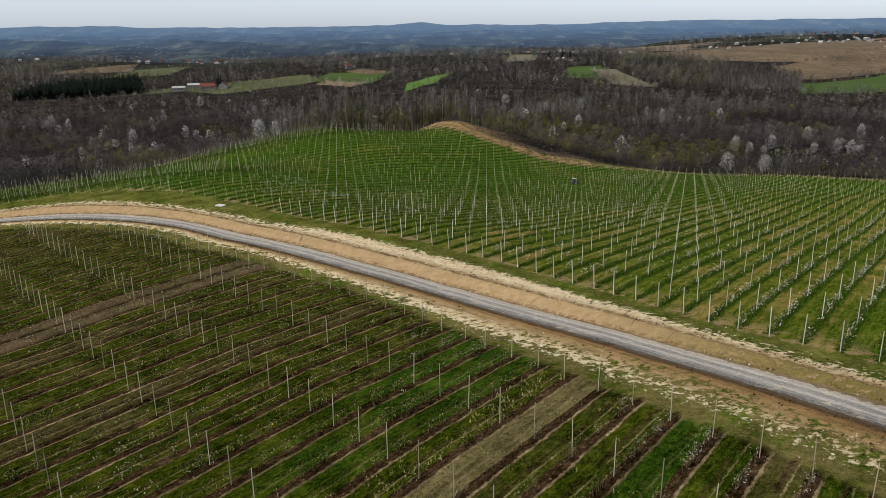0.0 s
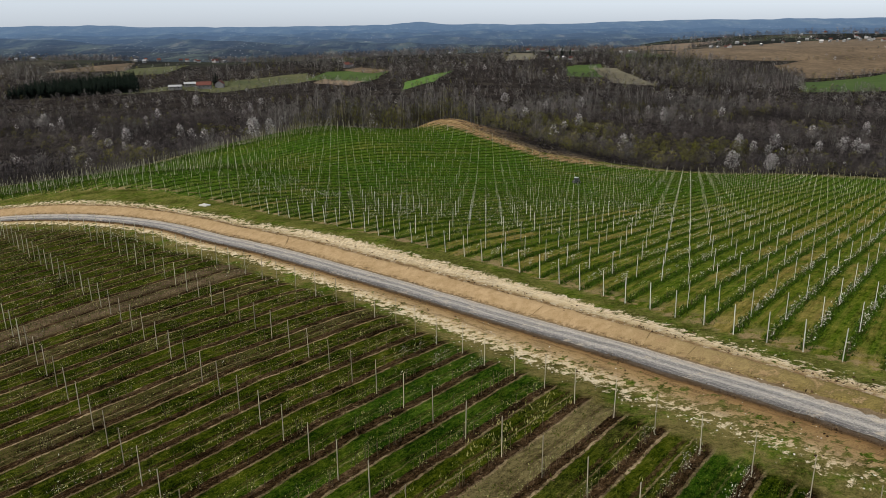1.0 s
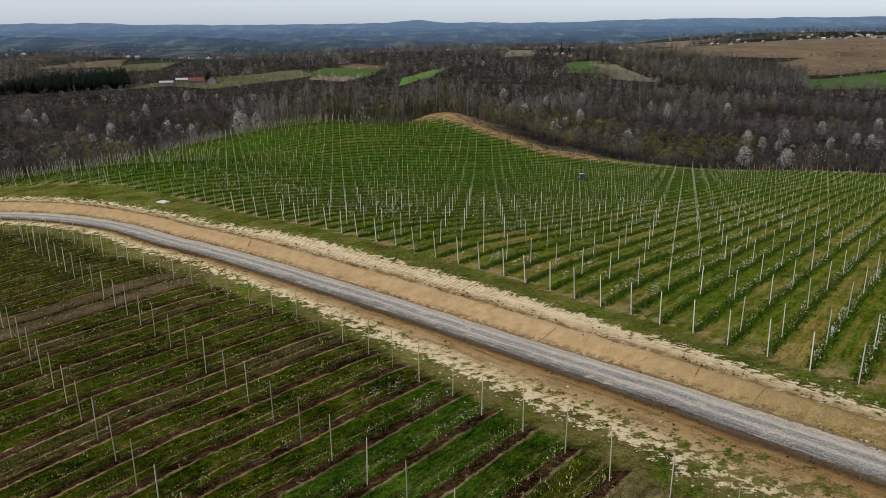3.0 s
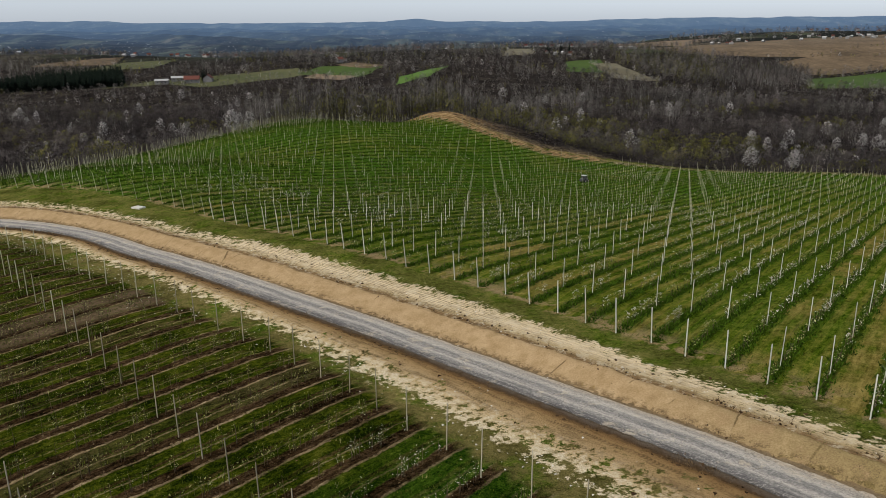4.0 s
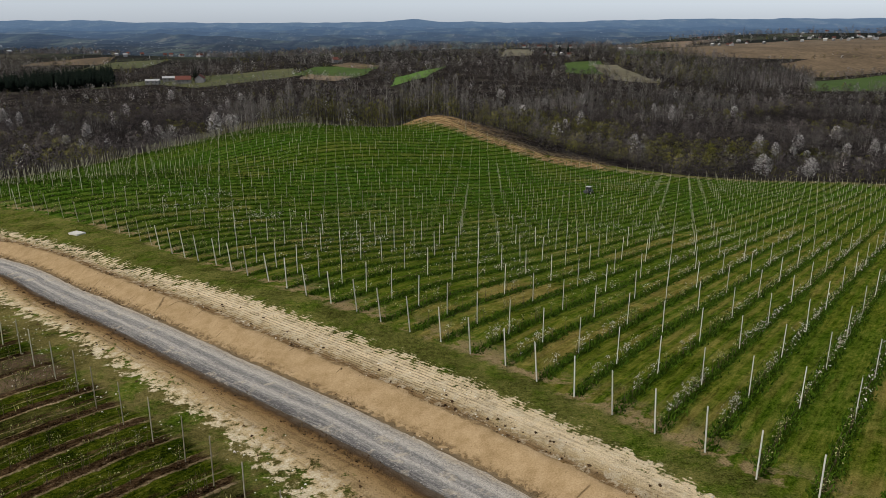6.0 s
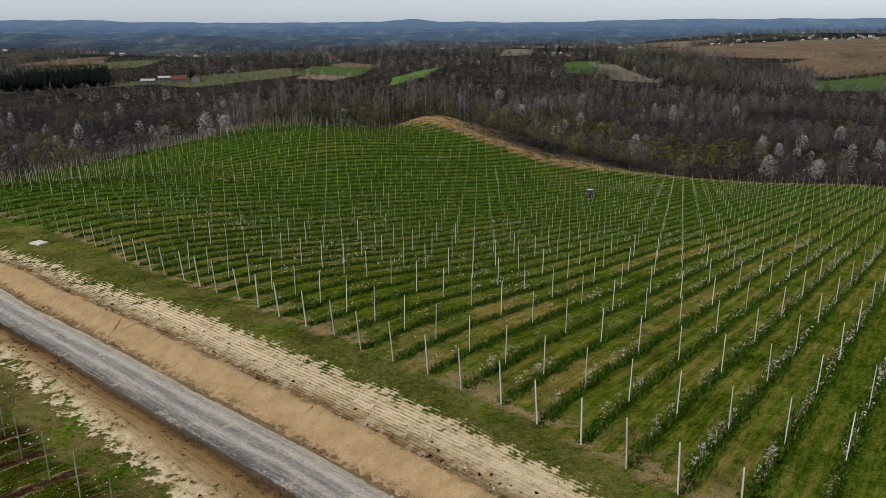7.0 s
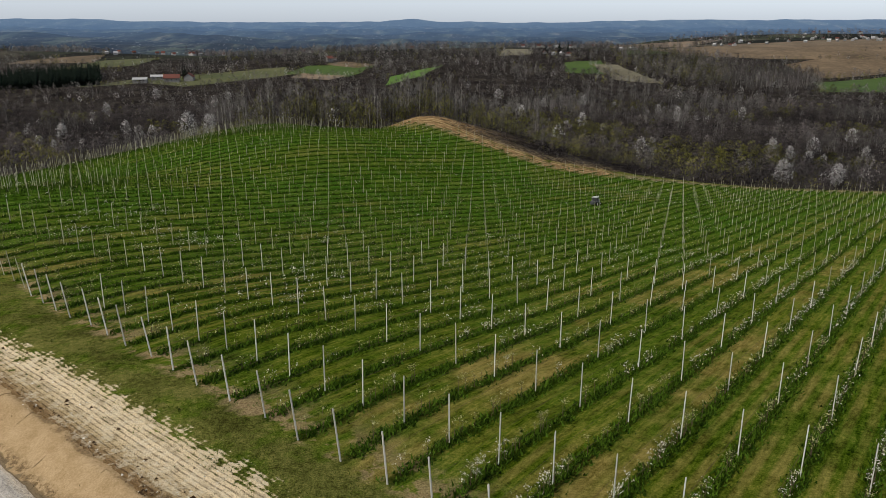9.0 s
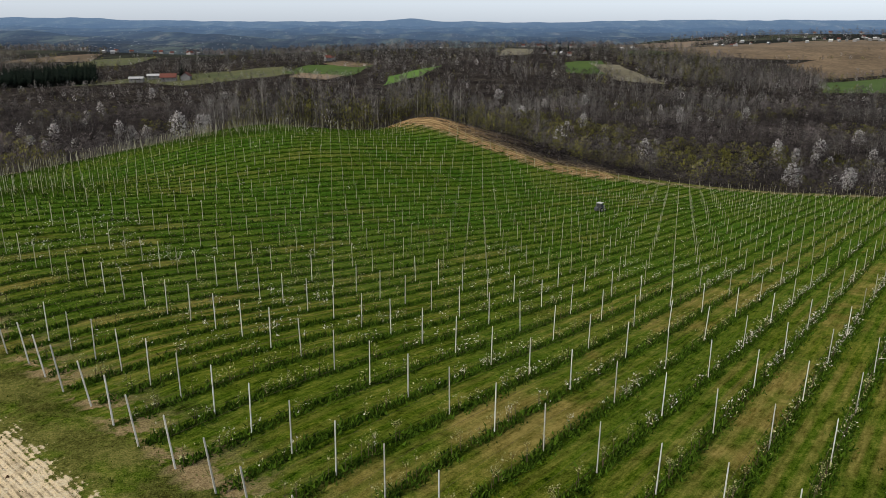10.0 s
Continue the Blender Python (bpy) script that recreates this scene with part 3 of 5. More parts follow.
M_STEM = varied("young_stem", (0.035, 0.024, 0.016), (0.12, 0.085, 0.055), 5.0, 0.9, "island", 0.0)
M_LEAF = varied("young_leaf", (0.12, 0.125, 0.035), (0.40, 0.38, 0.17), 2.0, 0.7, "island", 0.0)
M_BLOSSOM = varied("blossom", (0.36, 0.33, 0.25), (0.66, 0.62, 0.52), 2.0, 0.7, "island", 0.0)


def wood_shade(name, dark, middle, light):
    """Bark, twigs or young leaves: each tree has its own tone, each twig strays a little."""
    s = Shade(name, 0.95, 0.02)
    fac = s.math("ADD", s.math("MULTIPLY", s.attr("tone"), 0.68), s.math("ADD", s.math("MULTIPLY", s.island(), 0.12), s.math("MULTIPLY", s.noise(0.3), 0.20)))
    return s.done(s.ramp(fac, [(0.12, dark), (0.48, middle), (0.85, light)]))


M_BARK = wood_shade("bark", (0.016, 0.014, 0.013), (0.045, 0.039, 0.036), (0.095, 0.085, 0.077))
M_PALE_BARK = wood_shade("pale_bark", (0.10, 0.094, 0.084), (0.20, 0.19, 0.17), (0.32, 0.30, 0.27))
M_TWIG = wood_shade("twigs", (0.014, 0.012, 0.012), (0.066, 0.056, 0.055), (0.190, 0.162, 0.155))
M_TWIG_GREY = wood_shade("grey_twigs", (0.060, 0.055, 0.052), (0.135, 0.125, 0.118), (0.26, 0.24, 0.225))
M_BUD = wood_shade("budding_leaves", (0.034, 0.033, 0.008), (0.125, 0.120, 0.026), (0.25, 0.235, 0.065))
M_FRESH = wood_shade("fresh_leaves", (0.07, 0.075, 0.012), (0.17, 0.165, 0.028), (0.30, 0.28, 0.055))
M_WHITE = wood_shade("tree_blossom", (0.20, 0.19, 0.185), (0.40, 0.38, 0.37), (0.72, 0.69, 0.67))
M_NEEDLE = varied("needles", (0.003, 0.005, 0.004), (0.013, 0.019, 0.013), 0.3, 0.9, "island", 0.0)
M_WEED = varied("dry_weeds", (0.035, 0.022, 0.012), (0.17, 0.115, 0.06), 1.5, 0.9, "island", 0.0)
M_STONE = varied("pale_stones", (0.30, 0.27, 0.21), (0.72, 0.67, 0.57), 3.0, 0.9, "island", 0.0)

# ---- ground ----
def grade(parts):
    """Grid lines: (from, to, step) stretches joined end to end."""
    lines = [np.arange(a, b, d) for a, b, d in parts]
    return np.concatenate(lines + [[parts[-1][1]]])


def build_ground():
    gx = grade([(-2400, -800, 100), (-800, -300, 25), (-300, -150, 6), (-150, -100, 2), (-100, 62, 0.75), (62, 130, 2), (130, 300, 6), (300, 900, 25), (900, 2600, 100)])
    gy = grade([(-400, -40, 40), (-40, 20, 6), (20, 38, 1.5), (38, 166, 0.75), (166, 400, 2.2), (400, 560, 6), (560, 1400, 20), (1400, 2600, 80)])
    x, y = np.meshgrid(gx, gy)
    side, way = road_side(x, y, True)
    z = height(x, y, side)
    nx, ny = len(gx), len(gy)
    k = (np.arange(ny - 1)[:, None] * nx + np.arange(nx - 1)).ravel()
    me = mesh_of("ground", np.stack([x.ravel(), y.ravel(), z.ravel()], 1), np.stack([k, k + 1, k + nx + 1, k + nx], 1), [M_GROUND])
    hill, field = hill_planted(x, y, side), field_planted(x, y, side - 1.2)
    wood = (side > 0) & ~inside(x, y, HILL_ORCHARD) & ~inside(x, y - 7, HILL_ORCHARD) & ~inside(x + 6, y, HILL_ORCHARD)
    ends = np.exp(-(((side - END_R(x) - 0.3) / 2.6) ** 2)) * (side > 0)
    p_l = N_L[0] * x + N_L[1] * y
    bare = np.clip(1.7 - np.abs(np.abs(p_l + 91.0) - 1.9) / 1.0, 0, 1) * (field & (U_L[0] * x + U_L[1] * y < 68))
    sand = np.exp(-(((x - 1) / 20) ** 2 + ((y - 357) / 11) ** 2)) * 1.4
    track = [(-8, 352), (6, 350), (24, 338), (46, 328), (66, 333)]
    tr = curve_through(track, 1.0)
    near = np.full(x.shape, 99.0)
    box_ = (x > -40) & (x < 110) & (y > 290) & (y < 380)
    near[box_] = np.sqrt(((x[box_][:, None] - tr[:, 0]) ** 2 + (y[box_][:, None] - tr[:, 1]) ** 2).min(1))
    sand = np.clip(np.maximum(sand, 1.6 - near / 4.6), 0, 1)
    rim, edge = np.zeros(x.shape), np.vstack([np.linspace(a, b, 24, endpoint=False) for a, b in zip(HILL_ORCHARD[2:18], HILL_ORCHARD[3:19])])
    band = (x > -170) & (x < 260) & (y > 195) & (y < 400)
    away = np.sqrt(((x[band][:, None] - edge[:, 0]) ** 2 + (y[band][:, None] - edge[:, 1]) ** 2).min(1))
    rim[band] = np.clip(1.6 - away / 2.6, 0, 1)
    for name, v in (("rim", rim), ("path", near), ("side", np.where(side < -2, -2 + (side + 2) * np.interp(x, [-30, -18, -8, 4, 25, 40], [1.9, 1.7, 1.25, 1.05, 0.72, 0.6]), np.where(side > 2, 2 + (side - 2) * (1 + (bank_squeeze(x) - 1) * np.interp(side, [5, 8], [1, 0.0])), side)).clip(-40, 40)), ("along", way), ("hill", hill), ("field", field), ("wood", wood), ("bare", bare), ("sand", sand), ("ends", ends), ("plain", smooth(1050, 1400, y))):
        a = me.attributes.new(name, "FLOAT", "POINT")
        a.data.foreach_set("value", np.asarray(v, np.float32).ravel())
    return thing("ground", "sloping orchard land with mown grass lanes and tilled soil strips", "ground", kind="structure", data=me)


build_ground()


def strip_mesh(name, s_lines, lift, mat, k0, k1, jitter=0.0, rng=None):
    """A strip that follows the road between two stations."""
    c, n = ROAD[k0:k1], ROAD_N[k0:k1]
    s = np.tile(np.array(s_lines, float), (len(c), 1))
    if mat is not M_ROAD:
        s = 2 + (s - 2) / bank_squeeze(c[:, :1])
    if jitter:
        for col, sign in ((0, -1), (-1, 1)):
            s[:, col] += jitter * (waves(np.arange(len(c)) * 0.5, np.full(len(c), sign * 7.0), 1.3, 1.0) + 0.5 * rng.standard_normal(len(c)))
    x, y = c[:, :1] + n[:, :1] * s, c[:, 1:] + n[:, 1:] * s
    z = height(x, y, s) + lift
    m = s.shape[1]
    k = (np.arange(len(c) - 1)[:, None] * m + np.arange(m - 1)).ravel()
    me = mesh_of(name, np.stack([x.ravel(), y.ravel(), z.ravel()], 1), np.stack([k, k + m, k + m + 1, k + 1], 1), [mat])
    a = me.attributes.new("across", "FLOAT", "POINT")
    a.data.foreach_set("value", s.ravel().astype(np.float32))
    a = me.attributes.new("along", "FLOAT", "POINT")
    a.data.foreach_set("value", np.repeat(np.arange(len(c)) * 0.5, m).astype(np.float32))
    return me


thing("road", "narrow worn grey asphalt road with pale wheel tracks", "road", kind="structure", data=strip_mesh("road", [-1.85, -1.6, -1.1, -0.5, 0.2, 0.9, 1.45, 1.75], 0.05, M_ROAD, 40, len(ROAD) - 40, 0.07, np.random.default_rng(3)))


# ---- the cut bank above the road ----
def bank_material():
    s = Shade("bank_earth", 1.0, 0.0)
    across, way = s.attr("across"), s.attr("along")
    v = s.node("ShaderNodeCombineXYZ")
    s.put(s.math("MULTIPLY", way, 0.20), v.inputs[0])
    s.put(s.math("ADD", s.math("MULTIPLY", across, 0.10), s.math("MULTIPLY", s.noise(0.8, 3), 0.10)), v.inputs[1])
    cell = s.node("ShaderNodeTexVoronoi", feature="DISTANCE_TO_EDGE")
    s.put(v.outputs[0], cell.inputs["Vector"])
    cell.inputs["Scale"].default_value = 0.9
    crack = s.math("MULTIPLY", s.math("SUBTRACT", 1.0, s.step(cell.outputs["Distance"], 0.003, 0.012)), s.step(s.noise(0.4, 3), 0.50, 0.58))
    grain = s.math("ADD", s.math("MULTIPLY", s.noise(0.8, 5, 0.65), 0.5), s.math("MULTIPLY", s.noise(9.0, 4, 0.7), 0.5))
    face = s.ramp(grain, [(0.38, (0.225, 0.150, 0.076)), (0.50, (0.30, 0.205, 0.108)), (0.62, (0.37, 0.262, 0.150))])
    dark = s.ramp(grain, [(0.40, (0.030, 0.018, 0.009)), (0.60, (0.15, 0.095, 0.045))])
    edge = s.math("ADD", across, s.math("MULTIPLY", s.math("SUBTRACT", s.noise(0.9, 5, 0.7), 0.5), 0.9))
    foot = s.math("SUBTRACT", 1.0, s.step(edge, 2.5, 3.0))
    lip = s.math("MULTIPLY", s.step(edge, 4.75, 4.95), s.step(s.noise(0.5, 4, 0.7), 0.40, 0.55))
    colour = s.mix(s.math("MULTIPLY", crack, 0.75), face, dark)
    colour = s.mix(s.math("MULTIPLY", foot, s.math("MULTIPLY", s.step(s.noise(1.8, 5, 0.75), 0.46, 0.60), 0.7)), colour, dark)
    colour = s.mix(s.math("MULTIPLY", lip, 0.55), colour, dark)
    green = s.math("MULTIPLY", s.step(s.dot(1.0, 0.0), 14.0, 36.0), s.step(s.noise(0.8, 6, 0.75), 0.36, 0.50))
    colour = s.mix(s.math("MULTIPLY", green, 0.85), colour, s.ramp(grain, [(0.40, (0.022, 0.026, 0.004)), (0.62, (0.16, 0.125, 0.03))]))
    return s.done(colour, s.math("SUBTRACT", grain, crack), 0.7, 0.10)


M_BANK = bank_material()


def build_bank():
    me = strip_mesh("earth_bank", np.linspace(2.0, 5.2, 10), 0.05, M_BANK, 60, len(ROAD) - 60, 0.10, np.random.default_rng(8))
    co = np.empty(len(me.vertices) * 3)
    me.vertices.foreach_get("co", co)
    co = co.reshape(-1, 10, 3)
    n = len(co)
    k = np.arange(n) * 0.5
    rill = waves(k, 0 * k, 0.9, 2.0) + 0.7 * waves(k, 0 * k + 3, 2.7, 5.0)
    shape = np.array([-1.2, 0, 0.4, 0.9, 1.0, 1.0, 0.9, 0.8, 0.3, -1.4])
    co[:, :, 2] += 0.05 * shape * (1 + 0.9 * rill[:, None])
    me.vertices.foreach_set("co", co.ravel())
    me.update()
    return thing("earth_bank", "low tan cut earth bank with cracks beside the road", "bank", kind="structure", data=me)


build_bank()
# ---- orchard rows ----
def row_list(u, n, off, gap, planted, lo, hi, span):
    """Rows as (index, start, end): distances along the row of its planted stretch."""
    out, t = [], np.arange(-420, 480, 0.5)
    for i in range(lo, hi):
        p = n * (off + i * gap) + t[:, None] * u
        ok = planted(p[:, 0], p[:, 1], road_side(p[:, 0], p[:, 1]))
        if ok.any():
            out.append((i, t[ok][0], t[ok][-1], t[ok]))
    return out


ROWS_R = row_list(U_R, N_R, OFF_R, ROW_GAP_R, hill_planted, -90, 62, 0)
ROWS_L = row_list(U_L, N_L, OFF_L, ROW_GAP_L, field_planted, -46, 14, 0)


def post_mesh(name, mat, width, tall, top):
    """A slender post with chamfered corners and a worn, slightly tapered head."""
    bm = bmesh.new()
    w = width / 2
    rings = []
    for z, k in ((-0.35, 1.0), (tall * 0.6, 0.94), (tall - 0.05, 0.88), (tall, 0.6)):
        c = 0.3 * w * k
        rings.append([bm.verts.new((x, y, z)) for x, y in ((w * k - c, -w * k), (w * k, -w * k + c), (w * k, w * k - c), (w * k - c, w * k), (-w * k + c, w * k), (-w * k, w * k - c), (-w * k, -w * k + c), (-w * k + c, -w * k))])
    for a, b in zip(rings, rings[1:]):
        for k in range(8):
            bm.faces.new((a[k], a[(k + 1) % 8], b[(k + 1) % 8], b[k]))
    bm.faces.new(rings[-1])
    return bm_mesh(name, bm, mat)


def post_places(rows, u, n, off, gap, origin, skew, pitch, rng, end_lean, is_end_far):
    """Every post: x, y, lean towards -u, height factor, end or not."""
    out = []
    su = float(np.dot(skew, u))
    o = float(np.dot(origin, u))
    for i, t0, t1, ok in rows:
        first = o + i * su
        j = np.arange(math.ceil((t0 - first) / pitch), math.floor((t1 - first) / pitch) + 1)
        t = first + j * pitch
        good = np.isin(np.round(t * 2) / 2, ok)
        t = t[good]
        if is_end_far:
            end, sign = t1, 1
            t = t[t < t1 - 3.0]
        else:
            end, sign = t0, -1
            t = t[t > t0 + 3.0]
        for v in t:
            out.append((*(n * (off + i * gap) + v * u), rng.normal(0, 0.6), rng.normal(1, 0.02), 0))
        out.append((*(n * (off + i * gap) + end * u), sign * end_lean + rng.normal(0, 1.0), rng.normal(1.03, 0.02), 1))
    return np.array(out)


def build_posts(posts, u, me_in, me_end, near_to, count, label, end_label, group, far_name, far_label, tall, width):
    rng = np.random.default_rng(11)
    z = height(posts[:, 0], posts[:, 1])
    order = np.argsort(np.hypot(posts[:, 0] - near_to[0], (posts[:, 1] - near_to[1])))
    yaw = math.degrees(math.atan2(u[1], u[0]))
    for k in order[:count]:
        x, y, lean, tallness, end = posts[k]
        m = pose(x, y, z[k], rng.normal(0, 0.8), lean, yaw) @ Matrix.Diagonal((1, 1, tallness, 1))
        thing("end_post" if end else "trellis_post", end_label if end else label, "post", group, place=m, data=me_end if end else me_in)
    rest = order[count:]
    n = len(rest)
    if not n:
        return
    w = width / 2
    corner = np.array([(-w, -w), (w, -w), (w, w), (-w, w)])
    lean = np.radians(posts[rest, 2])[:, None]
    h = (posts[rest, 3] * tall)[:, None]
    low = np.stack([posts[rest, 0][:, None] + corner[:, 0], posts[rest, 1][:, None] + corner[:, 1], z[rest][:, None] - 0.3 + 0 * corner[:, 0]], -1)
    high = low * 1.0
    high[..., 0] += np.sin(lean) * h * u[0]
    high[..., 1] += np.sin(lean) * h * u[1]
    high[..., 2] += h + 0.3
    verts = np.concatenate([low, high], 1).reshape(-1, 3)
    f = np.array([(0, 1, 5, 4), (1, 2, 6, 5), (2, 3, 7, 6), (3, 0, 4, 7), (4, 5, 6, 7)])
    faces = (np.arange(n)[:, None, None] * 8 + f).reshape(-1, 4)
    thing(far_name, far_label, "posts", kind="stuff", data=mesh_of(far_name, verts, faces, [M_POST_FAR], flat=True))


rng = np.random.default_rng(5)
POSTS_R = post_places(ROWS_R, U_R, N_R, OFF_R, ROW_GAP_R, ORIGIN_R, SKEW_R, POST_GAP_R, rng, 6.0, False)
POSTS_L = post_places(ROWS_L, U_L, N_L, OFF_L, ROW_GAP_L, ORIGIN_L, SKEW_L, POST_GAP_L, rng, 1.0, True)
POST_IN = post_mesh("trellis_post", M_CONCRETE, 0.068, 3.3, 0.03)
POST_END = post_mesh("end_post", M_CONCRETE, 0.09, 3.3, 0.03)
POST_OLD = post_mesh("trellis_post", M_WOODPOST, 0.062, 3.2, 0.03)
build_posts(POSTS_R, U_R, POST_IN, POST_END, (12, 112), 200, "slim pale concrete trellis post in mown grass", "pale concrete end post leaning out of its row", "posts of the hill orchard", "distant_trellis_posts", "many slim pale concrete posts across the orchard hill", 3.2, 0.058)
build_posts(POSTS_L, U_L, POST_OLD, POST_OLD, (0, 62), 130, "slim weathered grey trellis post in tilled soil", "weathered grey end post beside the road verge", "posts of the near field", "field_trellis_posts", "slim weathered grey posts across the near field", 3.2, 0.062)


def along_rows(rows, n, off, gap, u, per_metre, rng, keep=None):
    """Random places along all rows: x, y, row index, distance along."""
    xs = []
    for i, t0, t1, ok in rows:
        k = rng.poisson(max(0.0, (t1 - t0)) * per_metre)
        t = rng.uniform(t0 + 0.5, t1, k)
        t = t[np.isin(np.round(t * 2) / 2, ok)]
        p = n * (off + i * gap) + t[:, None] * u
        xs.append(np.column_stack([p, np.full(len(t), i), t]))
    a = np.vstack(xs)
    return a if keep is None else a[keep(a)]


def blades(name, label, category, at, mat, rng, reach, tall, wide, count, spread):
    """Tufts of single grass blades: one triangle each."""
    n = len(at)
    p = np.repeat(at[:, :2], count, 0) + rng.normal(0, spread, (n * count, 2))
    z = np.repeat(height(at[:, 0], at[:, 1]), count)
    a = rng.uniform(0, 2 * np.pi, n * count)
    h = rng.uniform(0.45, 1.0, n * count) * tall
    w = rng.uniform(0.6, 1.2, n * count) * wide / 2
    out = rng.uniform(0.1, 1.0, n * count) * reach
    b = rng.uniform(0, 2 * np.pi, n * count)
    d = np.stack([np.cos(a) * w, np.sin(a) * w, 0 * w], 1)
    foot = np.column_stack([p, z - 0.04])
    tip = foot + np.stack([np.cos(b) * out, np.sin(b) * out, h], 1)
    verts = np.stack([foot - d, foot + d, tip], 1).reshape(-1, 3)
    return thing(name, label, category, kind="stuff", data=mesh_of(name, verts, np.arange(len(verts)).reshape(-1, 3), [mat], flat=True))


M_YELLOW = varied("pale_flowers", (0.12, 0.12, 0.03), (0.42, 0.38, 0.16), 2.0, 0.8, "island", 0.0)


def close(a, limit):
    return a[:, 1] + 0.3 * np.abs(a[:, 0]) < limit


rng = np.random.default_rng(21)
tuft_near = along_rows(ROWS_R, N_R, OFF_R, ROW_GAP_R, U_R, 10.0, rng, lambda a: close(a, 175) & (a[:, 1] > 55))
tuft_far = along_rows(ROWS_R, N_R, OFF_R, ROW_GAP_R, U_R, 3.0, rng, lambda a: ~close(a, 175))
tuft_near[:, :2] += rng.normal(0, 0.22, (len(tuft_near), 2))
blades("row_grass", "tall dark green grass tufts along the tree rows", "grass", tuft_near, M_TUFT, rng, 0.34, 0.38, 0.19, 6, 0.22)
blades("distant_row_grass", "dark green grass along the far tree rows", "grass", tuft_far, M_TUFT, rng, 0.35, 0.55, 0.28, 3, 0.26)
tuft_l = along_rows(ROWS_L, N_L, OFF_L, ROW_GAP_L, U_L, 9.0, rng, lambda a: a[:, 1] > 32)
lane = rng.uniform(0.9, 3.2, len(tuft_l))
tuft_l[:, :2] += lane[:, None] * N_L
blades("field_grass", "short green grass between the tilled rows", "grass", tuft_l, M_TUFT_L, rng, 0.16, 0.24, 0.10, 4, 0.3)
weed_l = along_rows(ROWS_L[:], N_L, OFF_L, ROW_GAP_L, U_L, 3.0, rng, lambda a: (a[:, 1] > 32) & ((a[:, 2] == 0) | (rng.random(len(a)) < 0.06)))
weed_l[:, :2] += rng.uniform(0.4, 3.4, len(weed_l))[:, None] * N_L
blades("flowering_weeds", "pale yellow flowering weeds in a field lane", "weeds", weed_l, M_YELLOW, rng, 0.10, 0.35, 0.10, 6, 0.16)


def bloom(a, seed, low):
    """Where along the rows the trees stand in flower."""
    v = waves(a[:, 0], a[:, 1], 9.0, seed) * 0.6 + waves(a[:, 2] * 5.0, a[:, 3], 6.0, seed + 1) * 0.5
    v = v + 0.22 * smooth(5, 32, a[:, 0] - 0.2 * (a[:, 1] - 110)) - 0.3
    return np.clip((v - low) * 1.5, 0, 0.9)


def whips(name, label, at, rng, tall, wide, leaves, leaf_mats, leaf_size, flower):
    """Young slender trees with a few short shoots: sticks and small leaf blades in one mesh."""
    n = len(at)
    z = height(at[:, 0], at[:, 1])
    h = rng.uniform(0.65, 1.1, n) * tall
    foot = np.column_stack([at[:, :2], z - 0.05])
    top = foot + np.column_stack([rng.normal(0, 0.05, (n, 2)), h])
    a = rng.uniform(0, np.pi, n)
    vs, fs, ms, base = [], [], [], 0
    for turn in (0, np.pi / 2):
        d = np.column_stack([np.cos(a + turn), np.sin(a + turn), 0 * a]) * wide / 2
        v = np.stack([foot - d, foot + d, top + d * 0.4, top - d * 0.4], 1).reshape(-1, 3)
        q = base + np.arange(n)[:, None] * 4
        fs.append(np.vstack([q + [0, 1, 2], q + [0, 2, 3]]))
        vs.append(v)
        ms.append(np.zeros(2 * n, int))
        base += len(v)
    m = n * leaves
    k = np.repeat(np.arange(n), leaves)
    f = rng.uniform(0.3, 1.0, m)
    c = foot[k] + (top[k] - foot[k]) * f[:, None] + rng.normal(0, 1, (m, 3)) * [0.2, 0.2, 0.06]
    e1, e2 = rng.normal(0, leaf_size, (m, 3)), rng.normal(0, leaf_size, (m, 3))
    v = np.stack([c - e1, c + e1, c + e2], 1).reshape(-1, 3)
    fs.append(base + np.arange(3 * m).reshape(-1, 3))
    vs.append(v)
    ms.append(np.where(rng.random(m) < flower[k], 2, 1))
    return thing(name, label, "young trees", kind="stuff", data=mesh_of(name, np.vstack(vs), np.vstack(fs), [M_STEM, *leaf_mats], np.concatenate(ms), True))


def young_tree(rng, tall, flowers):
    """One young tree: a thin stem with short shoots, and its leaves or blossom."""
    t = thing("young_apple_tree", "slender young apple tree with a few white blossoms" if flowers else "slender young apple tree just coming into leaf", "young tree", "young trees of the hill orchard")
    v, f, m = tree_arrays(rng, tall, 0.34, 10, 0.25, 0.02, 6, 0.018, 0.3, 0.9, 4)
    part("stem", mesh_of("stem", v, f, [M_STEM], None, True), t)
    n = 34 if flowers else 24
    tips = v[f[m == 1][:, 2]]
    c = tips[rng.integers(0, len(tips), n)] + rng.normal(0, 0.07, (n, 3))
    e1, e2 = rng.normal(0, 0.03, (n, 3)), rng.normal(0, 0.03, (n, 3))
    part("blossom" if flowers else "leaves", mesh_of("leaves", np.stack([c - e1, c + e1, c + e2], 1).reshape(-1, 3), np.arange(3 * n).reshape(-1, 3), [M_BLOSSOM if flowers else M_LEAF], None, True), t)
    return t


